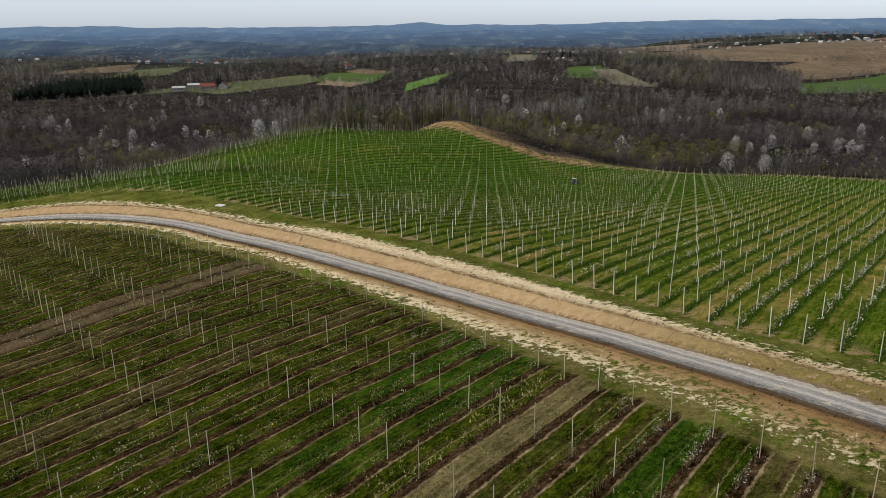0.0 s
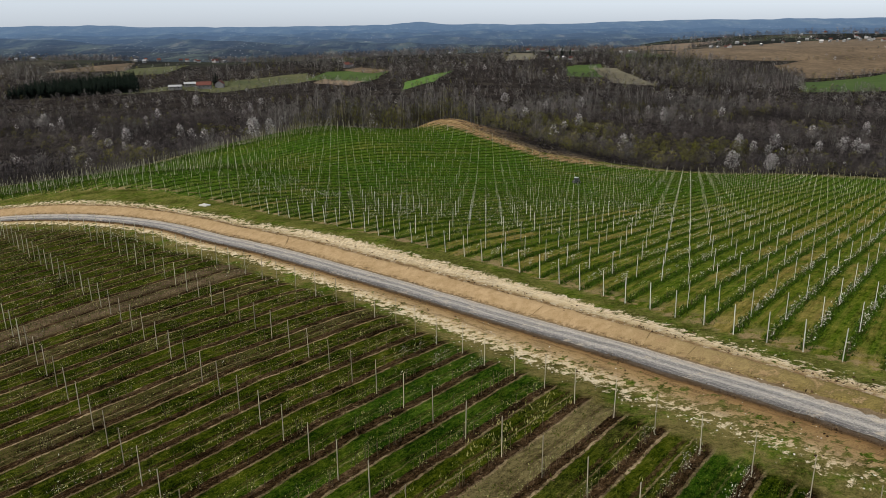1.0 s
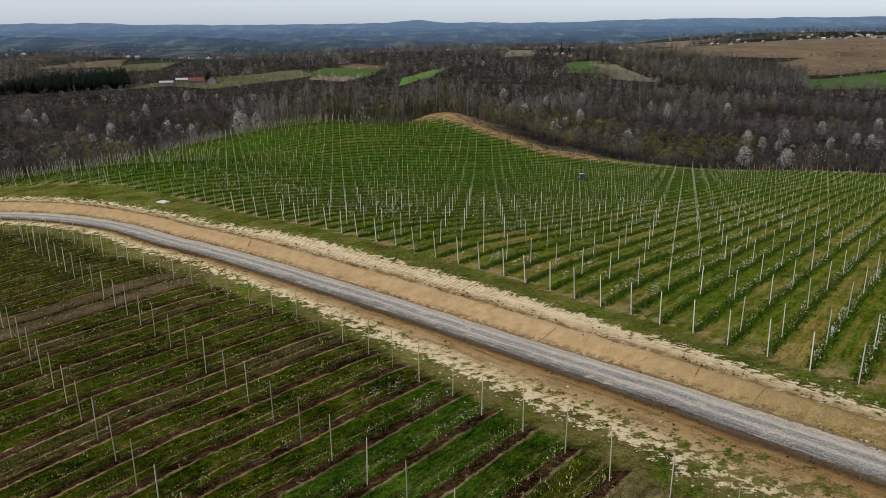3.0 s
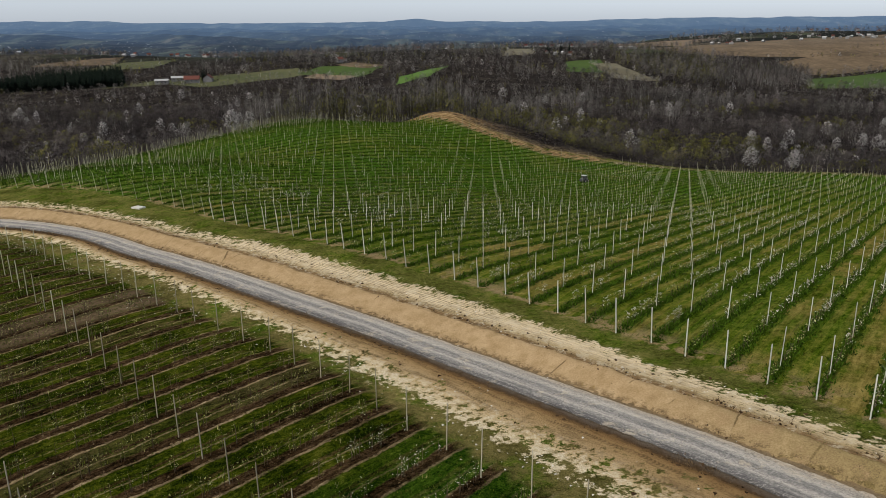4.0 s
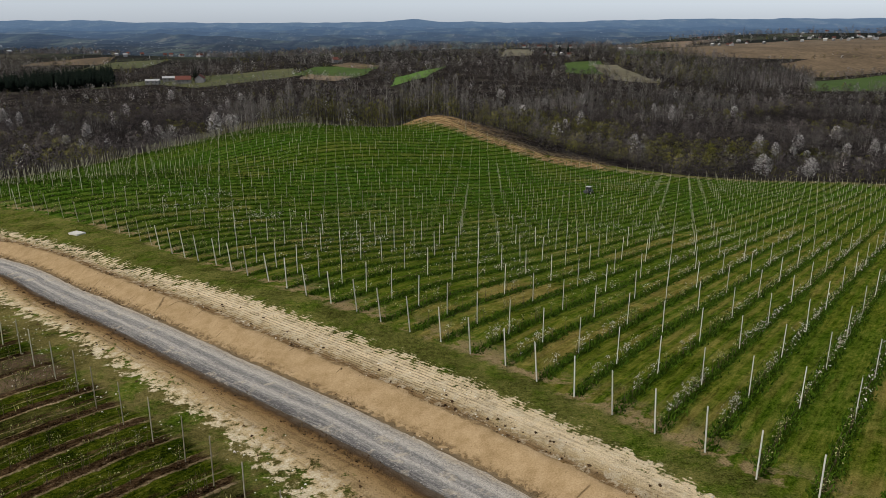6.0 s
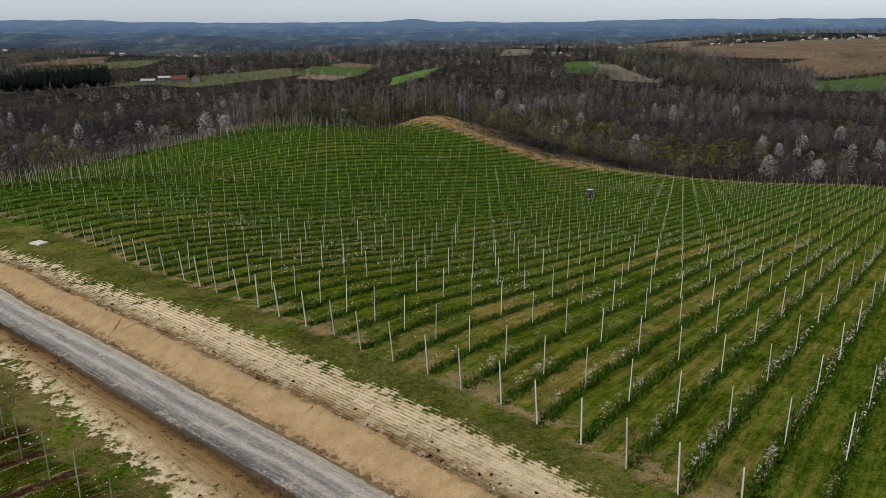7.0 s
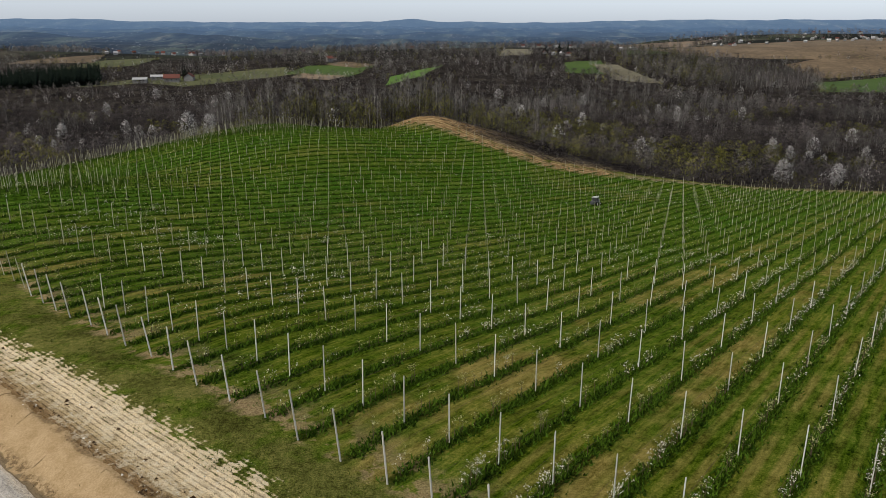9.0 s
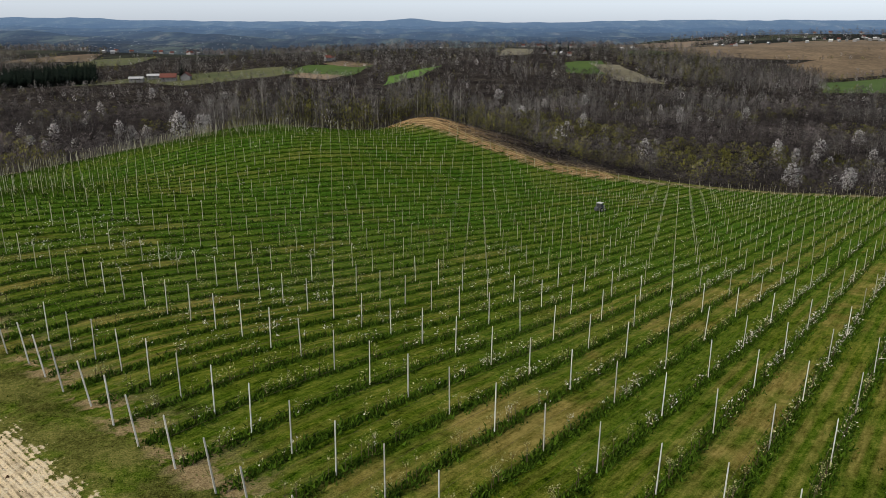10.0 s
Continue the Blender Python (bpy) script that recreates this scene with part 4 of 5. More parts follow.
tree_r = along_rows(ROWS_R, N_R, OFF_R, ROW_GAP_R, U_R, 1.1, rng, lambda a: close(a, 200) & (a[:, 1] > 55))
near_first = np.argsort(np.hypot(tree_r[:, 0] - 14, tree_r[:, 1] - 108))
single = tree_r[near_first[:240]]
tree_r = tree_r[near_first[240:]]
young = [young_tree(rng, 1.1 + 0.15 * k, k % 2 == 1) for k in range(4)]
for k, (x, y, i, t) in enumerate(single):
    odds = bloom(single[k:k + 1], 0.7, -0.3)[0]
    kind = (1 if rng.random() < odds else 0) + 2 * int(rng.random() < 0.5)
    one = young[k] if k < 4 else copy_thing(young[kind], Matrix())
    one.matrix_basis = pose(x, y, float(height(np.array([x]), np.array([y]))[0]), 0, 0, rng.uniform(0, 360))
whips("young_apple_trees", "slender young apple trees with white blossom tufts in rows", tree_r, rng, 1.3, 0.035, 10, (M_LEAF, M_BLOSSOM), 0.050, bloom(tree_r, 0.7, -0.4))
tree_f = along_rows(ROWS_R, N_R, OFF_R, ROW_GAP_R, U_R, 0.6, rng, lambda a: ~close(a, 200))
whips("distant_apple_trees", "far rows of slender young apple trees", tree_f, rng, 1.3, 0.04, 3, (M_LEAF, M_BLOSSOM), 0.07, bloom(tree_f, 0.7, -0.25))
tree_l = along_rows(ROWS_L, N_L, OFF_L, ROW_GAP_L, U_L, 1.7, rng, lambda a: a[:, 1] > 30)
whips("field_apple_trees", "thin young apple trees with pale opening leaves in soil", tree_l, rng, 1.5, 0.040, 12, (M_LEAF, M_BLOSSOM), 0.034, bloom(tree_l, 3.1, -0.2))


M_CLOD = varied("soil_clod", (0.03, 0.019, 0.010), (0.15, 0.10, 0.056), 3.0, 0.95, "island", 0.0)

M_DARK_CLOD = varied("dark_clod", (0.016, 0.009, 0.005), (0.085, 0.050, 0.025), 3.0, 0.95, "island", 0.0)

# ---- wires, roadside weeds and stones ----
def wire(i, t0, t1, n, off, gap, u, z):
    t = np.arange(t0, t1, 5.0)
    if len(t) < 2:
        return
    p = n * (off + i * gap) + t[:, None] * u
    h = height(p[:, 0], p[:, 1]) + z
    r = 0.009
    ring = np.array([(0, r), (r, 0), (0, -r), (-r, 0)])
    side = np.array([n[0], n[1], 0.0])
    v = np.column_stack([p, h])[:, None, :] + ring[None, :, :1] * side + ring[None, :, 1:] * np.array([0, 0, 1.0])
    k = (np.arange(len(t) - 1)[:, None] * 4 + np.arange(4)).ravel()
    j = (np.arange(len(t) - 1)[:, None] * 4 + (np.arange(4) + 1) % 4).ravel()
    thing("trellis_wire", "thin grey wire along a tree row", "wire", "wires of the hill orchard", data=mesh_of("trellis_wire", v.reshape(-1, 3), np.stack([k, j, j + 4, k + 4], 1), [M_STEM]))


for i, t0, t1, ok in ROWS_R:
    if -18 < i < 22:
        for z in (0.55, 2.0):
            wire(i, t0, min(t1, t0 + 75), N_R, OFF_R, ROW_GAP_R, U_R, z)


def roadside(rng, count, s_mid, s_dev):
    k = rng.integers(60, len(ROAD) - 60, count)
    s = rng.normal(s_mid, s_dev, count)
    p = ROAD[k] + ROAD_N[k] * s[:, None] + rng.normal(0, 0.2, (count, 2))
    p = p[(np.abs(p[:, 0]) < 110) & (p[:, 1] > 35)]
    clump = waves(p[:, 0], p[:, 1], 2.1, s_mid) + rng.normal(0, 0.3, len(p))
    return p[clump > 0.05]


weeds = np.vstack([roadside(rng, 15000, -2.45, 0.30), roadside(rng, 9000, 2.55, 0.30), roadside(rng, 3000, 5.3, 0.3), roadside(rng, 1500, 3.3, 0.6)])
blades("roadside_weeds", "dry brown weeds along both edges of the road", "weeds", weeds, M_WEED, rng, 0.14, 0.24, 0.07, 5, 0.10)
verge = np.vstack([roadside(rng, 3500, -10.5, 1.6), roadside(rng, 8000, 11.0, 1.6)])
blades("verge_grass", "short rough grass on the road verges", "grass", verge, M_TUFT_L, rng, 0.14, 0.20, 0.08, 6, 0.28)


def stones(name, label, p, rng, size, mat=None):
    n = len(p)
    z = height(p[:, 0], p[:, 1])
    c = np.column_stack([p, z + 0.01])
    r = np.minimum(rng.gamma(2.0, size / 2, n), size * 2.2)[:, None, None]
    o = np.array([(1, 0, 0), (-0.5, 0.87, 0), (-0.5, -0.87, 0), (0.1, 0.1, 0.6), (0, 0, -0.4)])
    v = c[:, None] + (o[None] + rng.normal(0, 0.2, (n, 5, 3))) * r
    f = np.array([(0, 1, 3), (1, 2, 3), (2, 0, 3), (1, 0, 4), (2, 1, 4), (0, 2, 4)])
    thing(name, label, "stones", kind="stuff", data=mesh_of(name, v.reshape(-1, 3), (np.arange(n)[:, None, None] * 5 + f).reshape(-1, 3), [mat or M_STONE], None, True))


clod = along_rows(ROWS_L, N_L, OFF_L, ROW_GAP_L, U_L, 3.0, rng, lambda a: (a[:, 1] > 34) & (a[:, 1] < 110))
clod[:, :2] += rng.normal(0.25, 0.3, (len(clod), 1)) * N_L
stones("soil_clods", "loose brown clods in the tilled strips", clod[:, :2], rng, 0.06, M_CLOD)
stones("verge_stones", "scattered pale stones and clods on the near verge", np.vstack([roadside(rng, 9000, -7.5, 1.5), roadside(rng, 4000, 6.5, 1.2), roadside(rng, 1500, 2.4, 0.3)]), rng, 0.05)
stones("roadside_clods", "dark brown earth clods along the ditch and bank", np.vstack([roadside(rng, 7000, -2.6, 0.35), roadside(rng, 4000, 2.4, 0.25), roadside(rng, 3000, 5.05, 0.25), roadside(rng, 3000, -5.0, 1.2), roadside(rng, 3000, 6.0, 1.3)]), rng, 0.08, M_DARK_CLOD)

# ---- woods ----
def put_values(me, name, values):
    a = me.attributes.new(name, "FLOAT", "POINT")
    a.data.foreach_set("value", np.asarray(values, np.float32).ravel())
    return me


def rounded(v, f):
    """Outward directions of a crown at its corners, and its triangles turned to face that way."""
    c = np.array([v[:, 0].mean(), v[:, 1].mean(), 0.42 * v[:, 2].max()])
    d = (v - c) / np.array([np.abs(v[:, 0]).max(), np.abs(v[:, 1]).max(), 0.6 * v[:, 2].max()])
    d /= np.linalg.norm(d, axis=1)[:, None] + 1e-6
    p = v[f]
    g = np.cross(p[:, 1] - p[:, 0], p[:, 2] - p[:, 0])
    back = (g * d[f].mean(1)).sum(1) < 0
    return d, np.where(back[:, None], f[:, [0, 2, 1]], f)


def joined(name, label, category, kinds, places, mats):
    """Many trees in one mesh. places: x, y, z, turn, size, which kind."""
    vs, fs, ms, ns, ts, base = [], [], [], [], [], 0
    rng = np.random.default_rng(len(places))
    for k, (v, f, m) in enumerate(kinds):
        p = places[places[:, 5] == k]
        if not len(p):
            continue
        d, f = rounded(v, f)
        c, s = np.cos(p[:, 3])[:, None], np.sin(p[:, 3])[:, None]
        g = p[:, 4:5]
        x, y = v[None, :, 0] * c - v[None, :, 1] * s, v[None, :, 0] * s + v[None, :, 1] * c
        vs.append(np.stack([x * g + p[:, :1], y * g + p[:, 1:2], v[None, :, 2] * g + p[:, 2:3]], -1).reshape(-1, 3))
        ns.append(np.stack([d[None, :, 0] * c - d[None, :, 1] * s, d[None, :, 0] * s + d[None, :, 1] * c, d[None, :, 2] + 0 * c], -1).reshape(-1, 3))
        fs.append((base + (np.arange(len(p)) * len(v))[:, None, None] + f[None]).reshape(-1, 3))
        ms.append(np.tile(m, len(p)))
        tone = np.clip(0.47 + 0.30 * waves(p[:, 0], p[:, 1], 33, 4.4) + 0.16 * waves(p[:, 0], p[:, 1], 12, 1.2) + rng.normal(0, 0.16, len(p)), 0, 1)
        ts.append(np.repeat(tone, len(v)))
        base += len(p) * len(v)
    me = mesh_of(name, np.vstack(vs), np.vstack(fs), mats, np.concatenate(ms))
    me.normals_split_custom_set_from_vertices(np.vstack(ns).astype(np.float32))
    return thing(name, label, category, kind="stuff", data=put_values(me, "tone", np.concatenate(ts)))


# ---- far fields ----
def crop(name, dark, light, scale):
    s = Shade(name, 0.95, 0.1)
    fac = s.math("ADD", s.math("MULTIPLY", s.noise(scale, 4), 0.6), s.math("MULTIPLY", s.noise(scale * 8, 3), 0.4))
    return s.done(s.ramp(fac, [(0.35, dark), (0.65, light)]))


M_MEADOW = crop("meadow", (0.045, 0.052, 0.018), (0.095, 0.092, 0.038), 0.02)
M_GREEN = crop("winter_wheat", (0.03, 0.055, 0.008), (0.055, 0.085, 0.015), 0.02)
M_BRIGHT = crop("young_wheat", (0.055, 0.11, 0.015), (0.085, 0.15, 0.025), 0.02)
M_PLOUGH = crop("ploughed_soil", (0.12, 0.085, 0.055), (0.19, 0.135, 0.09), 0.02)
M_STUBBLE = crop("stubble", (0.060, 0.042, 0.024), (0.155, 0.108, 0.064), 0.02)
M_FALLOW = crop("fallow", (0.09, 0.078, 0.048), (0.155, 0.135, 0.09), 0.02)
# corners in plan, material, lift, label
FIELD_PLANS = [
    ([(-385, 885), (-345, 951), (-188, 1065), (-165, 990)], M_MEADOW, 0.5, "pale green meadow beside the farm"),
    ([(-258, 872), (-330, 930), (-188, 1055), (-155, 985)], M_MEADOW, 0.9, "pale green meadow on the valley side"),
    ([(-177, 997), (-157, 1070), (-68, 1064), (-85, 898)], M_GREEN, 1.3, "green wheat field on the valley side"),
    ([(-137, 1082), (-116, 1106), (-64, 1055), (-89, 1026)], M_STUBBLE, 1.7, "narrow tan stubble strip"),
    ([(-157, 941), (-153, 988), (-90, 916), (-106, 872)], M_PLOUGH, 1.7, "brown ploughed strip below the green field"),
    ([(-42, 805), (-39, 876), (18, 1004), (-8, 865)], M_BRIGHT, 0.8, "bright green wedge of young wheat"),
    ([(156, 929), (170, 1036), (225, 1068), (214, 938)], M_GREEN, 0.8, "green pasture between woods"),
    ([(203, 886), (203, 1024), (239, 1033), (254, 878)], M_FALLOW, 1.2, "grey-brown fallow field between woods"),
    ([(373, 1190), (340, 1330), (1050, 1800), (700, 1130)], M_STUBBLE, 0.8, "large tan stubble field on the rise"),
    ([(485, 1008), (494, 1125), (760, 1260), (640, 1060)], M_STUBBLE, 1.4, "tan stubble field at the wood edge"),
    ([(405, 840), (452, 950), (690, 1080), (560, 850)], M_GREEN, 1.8, "dark green wheat field below the stubble"),
    ([(318, 1426), (420, 1750), (640, 1750), (450, 1420)], M_PLOUGH, 0.8, "brown ploughed field on the far plain"),
    ([(-593, 1139), (-586, 1168), (-511, 1280), (-475, 1153)], M_STUBBLE, 0.8, "tan stubble strip in the far valley"),
    ([(-496, 1073), (-470, 1184), (-408, 1240), (-398, 1104)], M_MEADOW, 0.8, "pale meadow strip in the far valley"),
    ([(95, 1109), (114, 1233), (150, 1225), (142, 1123)], M_FALLOW, 0.8, "small pale fallow field near the hamlet"),
    ([(277, 1161), (304, 1237), (371, 1279), (357, 1197)], M_GREEN, 0.8, "small green field beside the farm sheds"),
]
FIELDS = [[c for c in plan] for plan, *_ in FIELD_PLANS]
for plan, mat, lift, label in FIELD_PLANS:
    a, b, c, d = (np.array(v, float) for v in plan)
    k = np.linspace(0, 1, 41)
    u, v = np.meshgrid(k, k)
    u, v = u[..., None], v[..., None]
    xy = (a * (1 - v) + b * v) * (1 - u) + (d * (1 - v) + c * v) * u
    xy = xy + 2.5 * np.stack([waves(xy[..., 1], xy[..., 0], 14, 1.0), waves(xy[..., 0], xy[..., 1], 14, 2.0)], -1)
    z = base_height(xy[..., 0], xy[..., 1]) + 0.12 + 0.25 * lift
    q = (np.arange(40)[:, None] * 41 + np.arange(40)).ravel()
    thing("farm_field", label, "field", kind="structure", data=mesh_of("farm_field", np.column_stack([xy.reshape(-1, 2), z.ravel()]), np.stack([q, q + 1, q + 42, q + 41], 1), [mat]))

# ---- farms and villages ----
M_WALL = varied("house_plaster", (0.10, 0.095, 0.09), (0.30, 0.29, 0.28), 0.5, 0.9, "each", 0.1)
M_ROOF = varied("roof_tiles", (0.07, 0.030, 0.025), (0.13, 0.052, 0.040), 0.5, 0.85, "each", 0.1)
M_ROOF_GREY = varied("roof_metal", (0.16, 0.155, 0.15), (0.50, 0.49, 0.48), 0.5, 0.6, "each", 0.1)
M_WINDOW = varied("window_dark", (0.02, 0.022, 0.025), (0.05, 0.05, 0.055), 0.5, 0.3, "each", 0.0)


def house(length, width, eaves, ridge_h, roof_mat, label, category):
    """Plastered walls, a gabled roof with overhang, dark windows, a chimney."""
    h = thing("house" if category == "house" else "barn", label, category)
    bm = bmesh.new()
    l, w = length / 2, width / 2
    low = [bm.verts.new(p) for p in ((-l, -w, -1.5), (l, -w, -1.5), (l, w, -1.5), (-l, w, -1.5))]
    top = [bm.verts.new(p) for p in ((-l, -w, eaves), (l, -w, eaves), (l, w, eaves), (-l, w, eaves))]
    peak = [bm.verts.new((-l, 0, ridge_h - 0.2)), bm.verts.new((l, 0, ridge_h - 0.2))]
    for k in range(4):
        bm.faces.new((low[k], low[(k + 1) % 4], top[(k + 1) % 4], top[k]))
    bm.faces.new((top[1], top[2], peak[1]))
    bm.faces.new((top[3], top[0], peak[0]))
    part("wall", bm_mesh("wall", bm, M_WALL), h)
    bm = bmesh.new()
    o, t = 0.5, 0.25
    for sign in (-1, 1):
        slope = (ridge_h - eaves) / w
        p = [(-l - o, sign * (w + o), eaves - o * slope), (l + o, sign * (w + o), eaves - o * slope), (l + o, 0, ridge_h), (-l - o, 0, ridge_h)]
        lo_ = [bm.verts.new(v) for v in p]
        hi_ = [bm.verts.new((v[0], v[1], v[2] + t)) for v in p]
        for k in range(4):
            bm.faces.new((lo_[k], lo_[(k + 1) % 4], hi_[(k + 1) % 4], hi_[k]))
        bm.faces.new(hi_)
        bm.faces.new(lo_[::-1])
    roof = part("roof", bm_mesh("roof", bm, roof_mat), h)
    if category == "house":
        part("chimney", bm_mesh("chimney", box(bmesh.new(), l * 0.3, l * 0.3 + 0.7, 0.6, 1.2, ridge_h - 1.2, ridge_h + 1.1, 0.05), M_ROOF), roof)
    win = bm_mesh("window", box(bmesh.new(), -0.55, 0.55, -0.06, 0.06, -0.7, 0.7, 0.03), M_WINDOW)
    for k in range(3):
        part("window", win, h, place=pose(-l * 0.6 + k * l * 0.6, -w - 0.02, eaves * 0.55))
    return h


def ground_at(x, y):
    return float(base_height(x, y))


rng = np.random.default_rng(77)
farmhouse = house(17, 10, 3.8, 7.5, M_ROOF, "long farmhouse with a red tiled roof beside meadows", "house")
farmhouse.matrix_basis = pose(-288, 925, ground_at(-288, 925) + 1, 0, 0, 12)
shed = house(15, 8, 3.2, 5.0, M_ROOF_GREY, "white barn with a pale metal roof beside the farmhouse", "barn")
shed.matrix_basis = pose(-322, 921, ground_at(-322, 921) + 1, 0, 0, 8)
copy_thing(shed, pose(-312, 948, ground_at(-312, 948) + 1, 0, 0, 14))
copy_thing(farmhouse, pose(-272, 936, ground_at(-272, 936) + 1, 0, 0, 100))
small = house(11, 9, 4.5, 8.5, M_ROOF, "small village house with white walls and red roof", "house")
small.matrix_basis = pose(-136, 1112, ground_at(-136, 1112) + 1, 0, 0, 30) @ Matrix.Scale(0.75, 4)
small["group"] = "houses of the far villages"
plain = house(12, 9, 4.8, 8.0, M_ROOF_GREY, "small village house with white walls and pale roof", "house")
plain.matrix_basis = pose(314, 1259, ground_at(314, 1259) + 1, 0, 0, 5) @ Matrix.Scale(0.55, 4)
plain["group"] = "houses of the far villages"
spots = [(170, 1112), (182, 1122), (176, 1135), (160, 1128), (190, 1108), (296, 1251), (303, 1258), (322, 1262), (506, 1427), (516, 1420), (525, 1406), (535, 1412), (-130, 1120)]
spots += [(rng.uniform(-260, 330), rng.uniform(1330, 1545)) for _ in range(40)]
spots += [(rng.uniform(0.33, 0.60) * y, y) for y in rng.uniform(1440, 2080, 46)]
spots += [(rng.uniform(-950, -350), rng.uniform(1280, 1545)) for _ in range(30)]
for x, y in spots:
    g = copy_thing(small if rng.random() < 0.55 else plain, pose(x, y, ground_at(x, y) + 1.2, 0, 0, rng.uniform(0, 180)))
    g.scale = (rng.uniform(0.4, 0.62),) * 3

# ---- conifers ----
def spruce_arrays(rng, tall, wide, tiers=9, fans=9):
    """A spruce: a trunk and drooping tiers of boughs."""
    vs, fs, ms = [], [], []
    n = 5
    ang = np.arange(n) * 2 * np.pi / n
    vs.append(np.vstack([np.column_stack([0.18 * np.cos(ang), 0.18 * np.sin(ang), np.full(n, -0.5)]), [(0, 0, tall * 0.98)]]))
    fs.append(np.array([(k, (k + 1) % n, n) for k in range(n)]))
    ms.append(np.zeros(n, int))
    base = n + 1
    for k in range(tiers):
        f = k / tiers
        z = tall * (0.08 + 0.88 * f)
        r = wide * (1 - f) ** 0.9 + 0.15
        for j in range(fans):
            a = j * 2 * np.pi / fans + k + rng.uniform(-0.2, 0.2)
            q = r * rng.uniform(0.75, 1.1)
            d = 0.42
            vs.append(np.array([(0, 0, z + 0.12 * tall / tiers * 4), (q * math.cos(a - d), q * math.sin(a - d), z - 0.25 * r), (q * 1.15 * math.cos(a), q * 1.15 * math.sin(a), z - 0.35 * r), (q * math.cos(a + d), q * math.sin(a + d), z - 0.25 * r)]))
            fs.append(base + np.array([(0, 1, 2), (0, 2, 3)]))
            ms.append(np.ones(2, int))
            base += 4
    return np.vstack(vs), np.vstack(fs), np.concatenate(ms)


spruces = [spruce_arrays(rng, 15 + k, 3.0) for k in range(3)]
GROVE = [(-500, 868), (-515, 960), (-418, 1040), (-358, 905)]
FIELDS.append(GROVE)


def stand(name, label, category, kinds, p, lo, hi, mats, rng):
    pl = np.column_stack([p, base_height(p[:, 0], p[:, 1]), rng.uniform(0, 6.28, len(p)), rng.uniform(lo, hi, len(p)), rng.integers(0, len(kinds), len(p))])
    return joined(name, label, category, kinds, pl, mats)


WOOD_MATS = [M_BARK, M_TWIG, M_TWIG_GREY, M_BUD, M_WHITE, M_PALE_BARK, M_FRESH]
rng = np.random.default_rng(31)


def crown_arrays(rng, tall, wide, low, twigs, length, width, up, limbs=4, bole=0.10, stem=0, tip=1):
    """A woodland tree: a trunk, a few limbs, and a full crown of fine short twigs."""
    v, f, m = tree_arrays(rng, tall, wide * 0.8, 1, 0.5, width, limbs, bole, low + 0.1, 1.2, 3)
    m = np.where(m == 0, stem, tip)
    u = rng.uniform(0, 1, twigs) ** 0.8
    r = wide * (0.30 + np.sin(np.pi * np.clip(u, 0, 1) ** 0.75)) * 0.78 * np.sqrt(rng.uniform(0.1, 1, twigs))
    lobes = 1 + 0.35 * np.sin(3 * rng.uniform(0, 6.28, twigs).round(0))
    a = rng.uniform(0, 6.28, twigs)
    p = np.column_stack([np.cos(a) * r * lobes, np.sin(a) * r * lobes, tall * (low + (1 - low) * u)])
    d = np.column_stack([np.cos(a) * 0.6, np.sin(a) * 0.6, np.full(twigs, up)]) + rng.normal(0, 0.45, (twigs, 3))
    d /= np.linalg.norm(d, axis=1)[:, None]
    q = p + d * (rng.uniform(0.5, 1.1, twigs) * length)[:, None]
    w = np.cross(d, rng.normal(0, 1, (twigs, 3)))
    w *= (width / 2 / np.linalg.norm(w, axis=1))[:, None]
    nv = np.stack([p - w, p + w, q], 1).reshape(-1, 3)
    return np.vstack([v, nv]), np.vstack([f, len(v) + np.arange(3 * twigs).reshape(-1, 3)]), np.concatenate([m, np.full(twigs, tip)])


def in_leaf(tree, rng, share, mat_index):
    """Part of a tree's twigs carry young leaves or blossom."""
    v, f, m = tree
    return v, f, np.where((m == 1) & (rng.random(len(m)) < share), mat_index, m)


# brown, grey plumes, olive, fresh green, white
wood_kinds = [crown_arrays(rng, 6.5 + k, 3.1, 0.05, 84, 1.0, 0.34, 0.35) for k in range(4)]
wood_kinds += [crown_arrays(rng, 10 + k, 2.2, 0.12, 84, 1.1, 0.24, 0.8, 3, 0.10, 5, 2) for k in range(2)]
wood_kinds += [in_leaf(crown_arrays(rng, 6.0 + k, 2.9, 0.03, 96, 1.0, 0.34, 0.5), rng, 0.7, 3) for k in range(2)]
wood_kinds += [in_leaf(crown_arrays(rng, 5.0, 2.5, 0.03, 100, 0.8, 0.36, 0.5), rng, 0.8, 6)]
wood_kinds += [in_leaf(crown_arrays(rng, 7.0, 2.1, 0.15, 110, 0.9, 0.28, 0.8), rng, 0.7, 4)]
# tall slender trees: grey, brown, olive
tall_kinds = [crown_arrays(rng, 15 + 2 * k, 2.3 + 0.2 * k, 0.28, 130, 1.5, 0.20, 1.0, 6, 0.13, 5 if k % 2 else 0, (2, 1, 2)[k]) for k in range(3)]
tall_kinds += [in_leaf(crown_arrays(rng, 13 + 3 * k, 2.8, 0.12, 130, 1.2, 0.28, 0.7, 6, 0.13), rng, 0.6, 3) for k in range(2)]


def scatter(rng, x0, x1, y0, y1, gap, keep):
    gx, gy = np.meshgrid(np.arange(x0, x1, gap), np.arange(y0, y1, gap))
    p = np.column_stack([gx.ravel(), gy.ravel()]) + rng.uniform(-0.55, 0.55, (gx.size, 2)) * gap
    return p[keep(p[:, 0], p[:, 1])]


def in_fields(x, y):
    hit = np.zeros(np.shape(x), bool)
    for f in FIELDS:
        hit |= inside(x, y, f)
    return hit


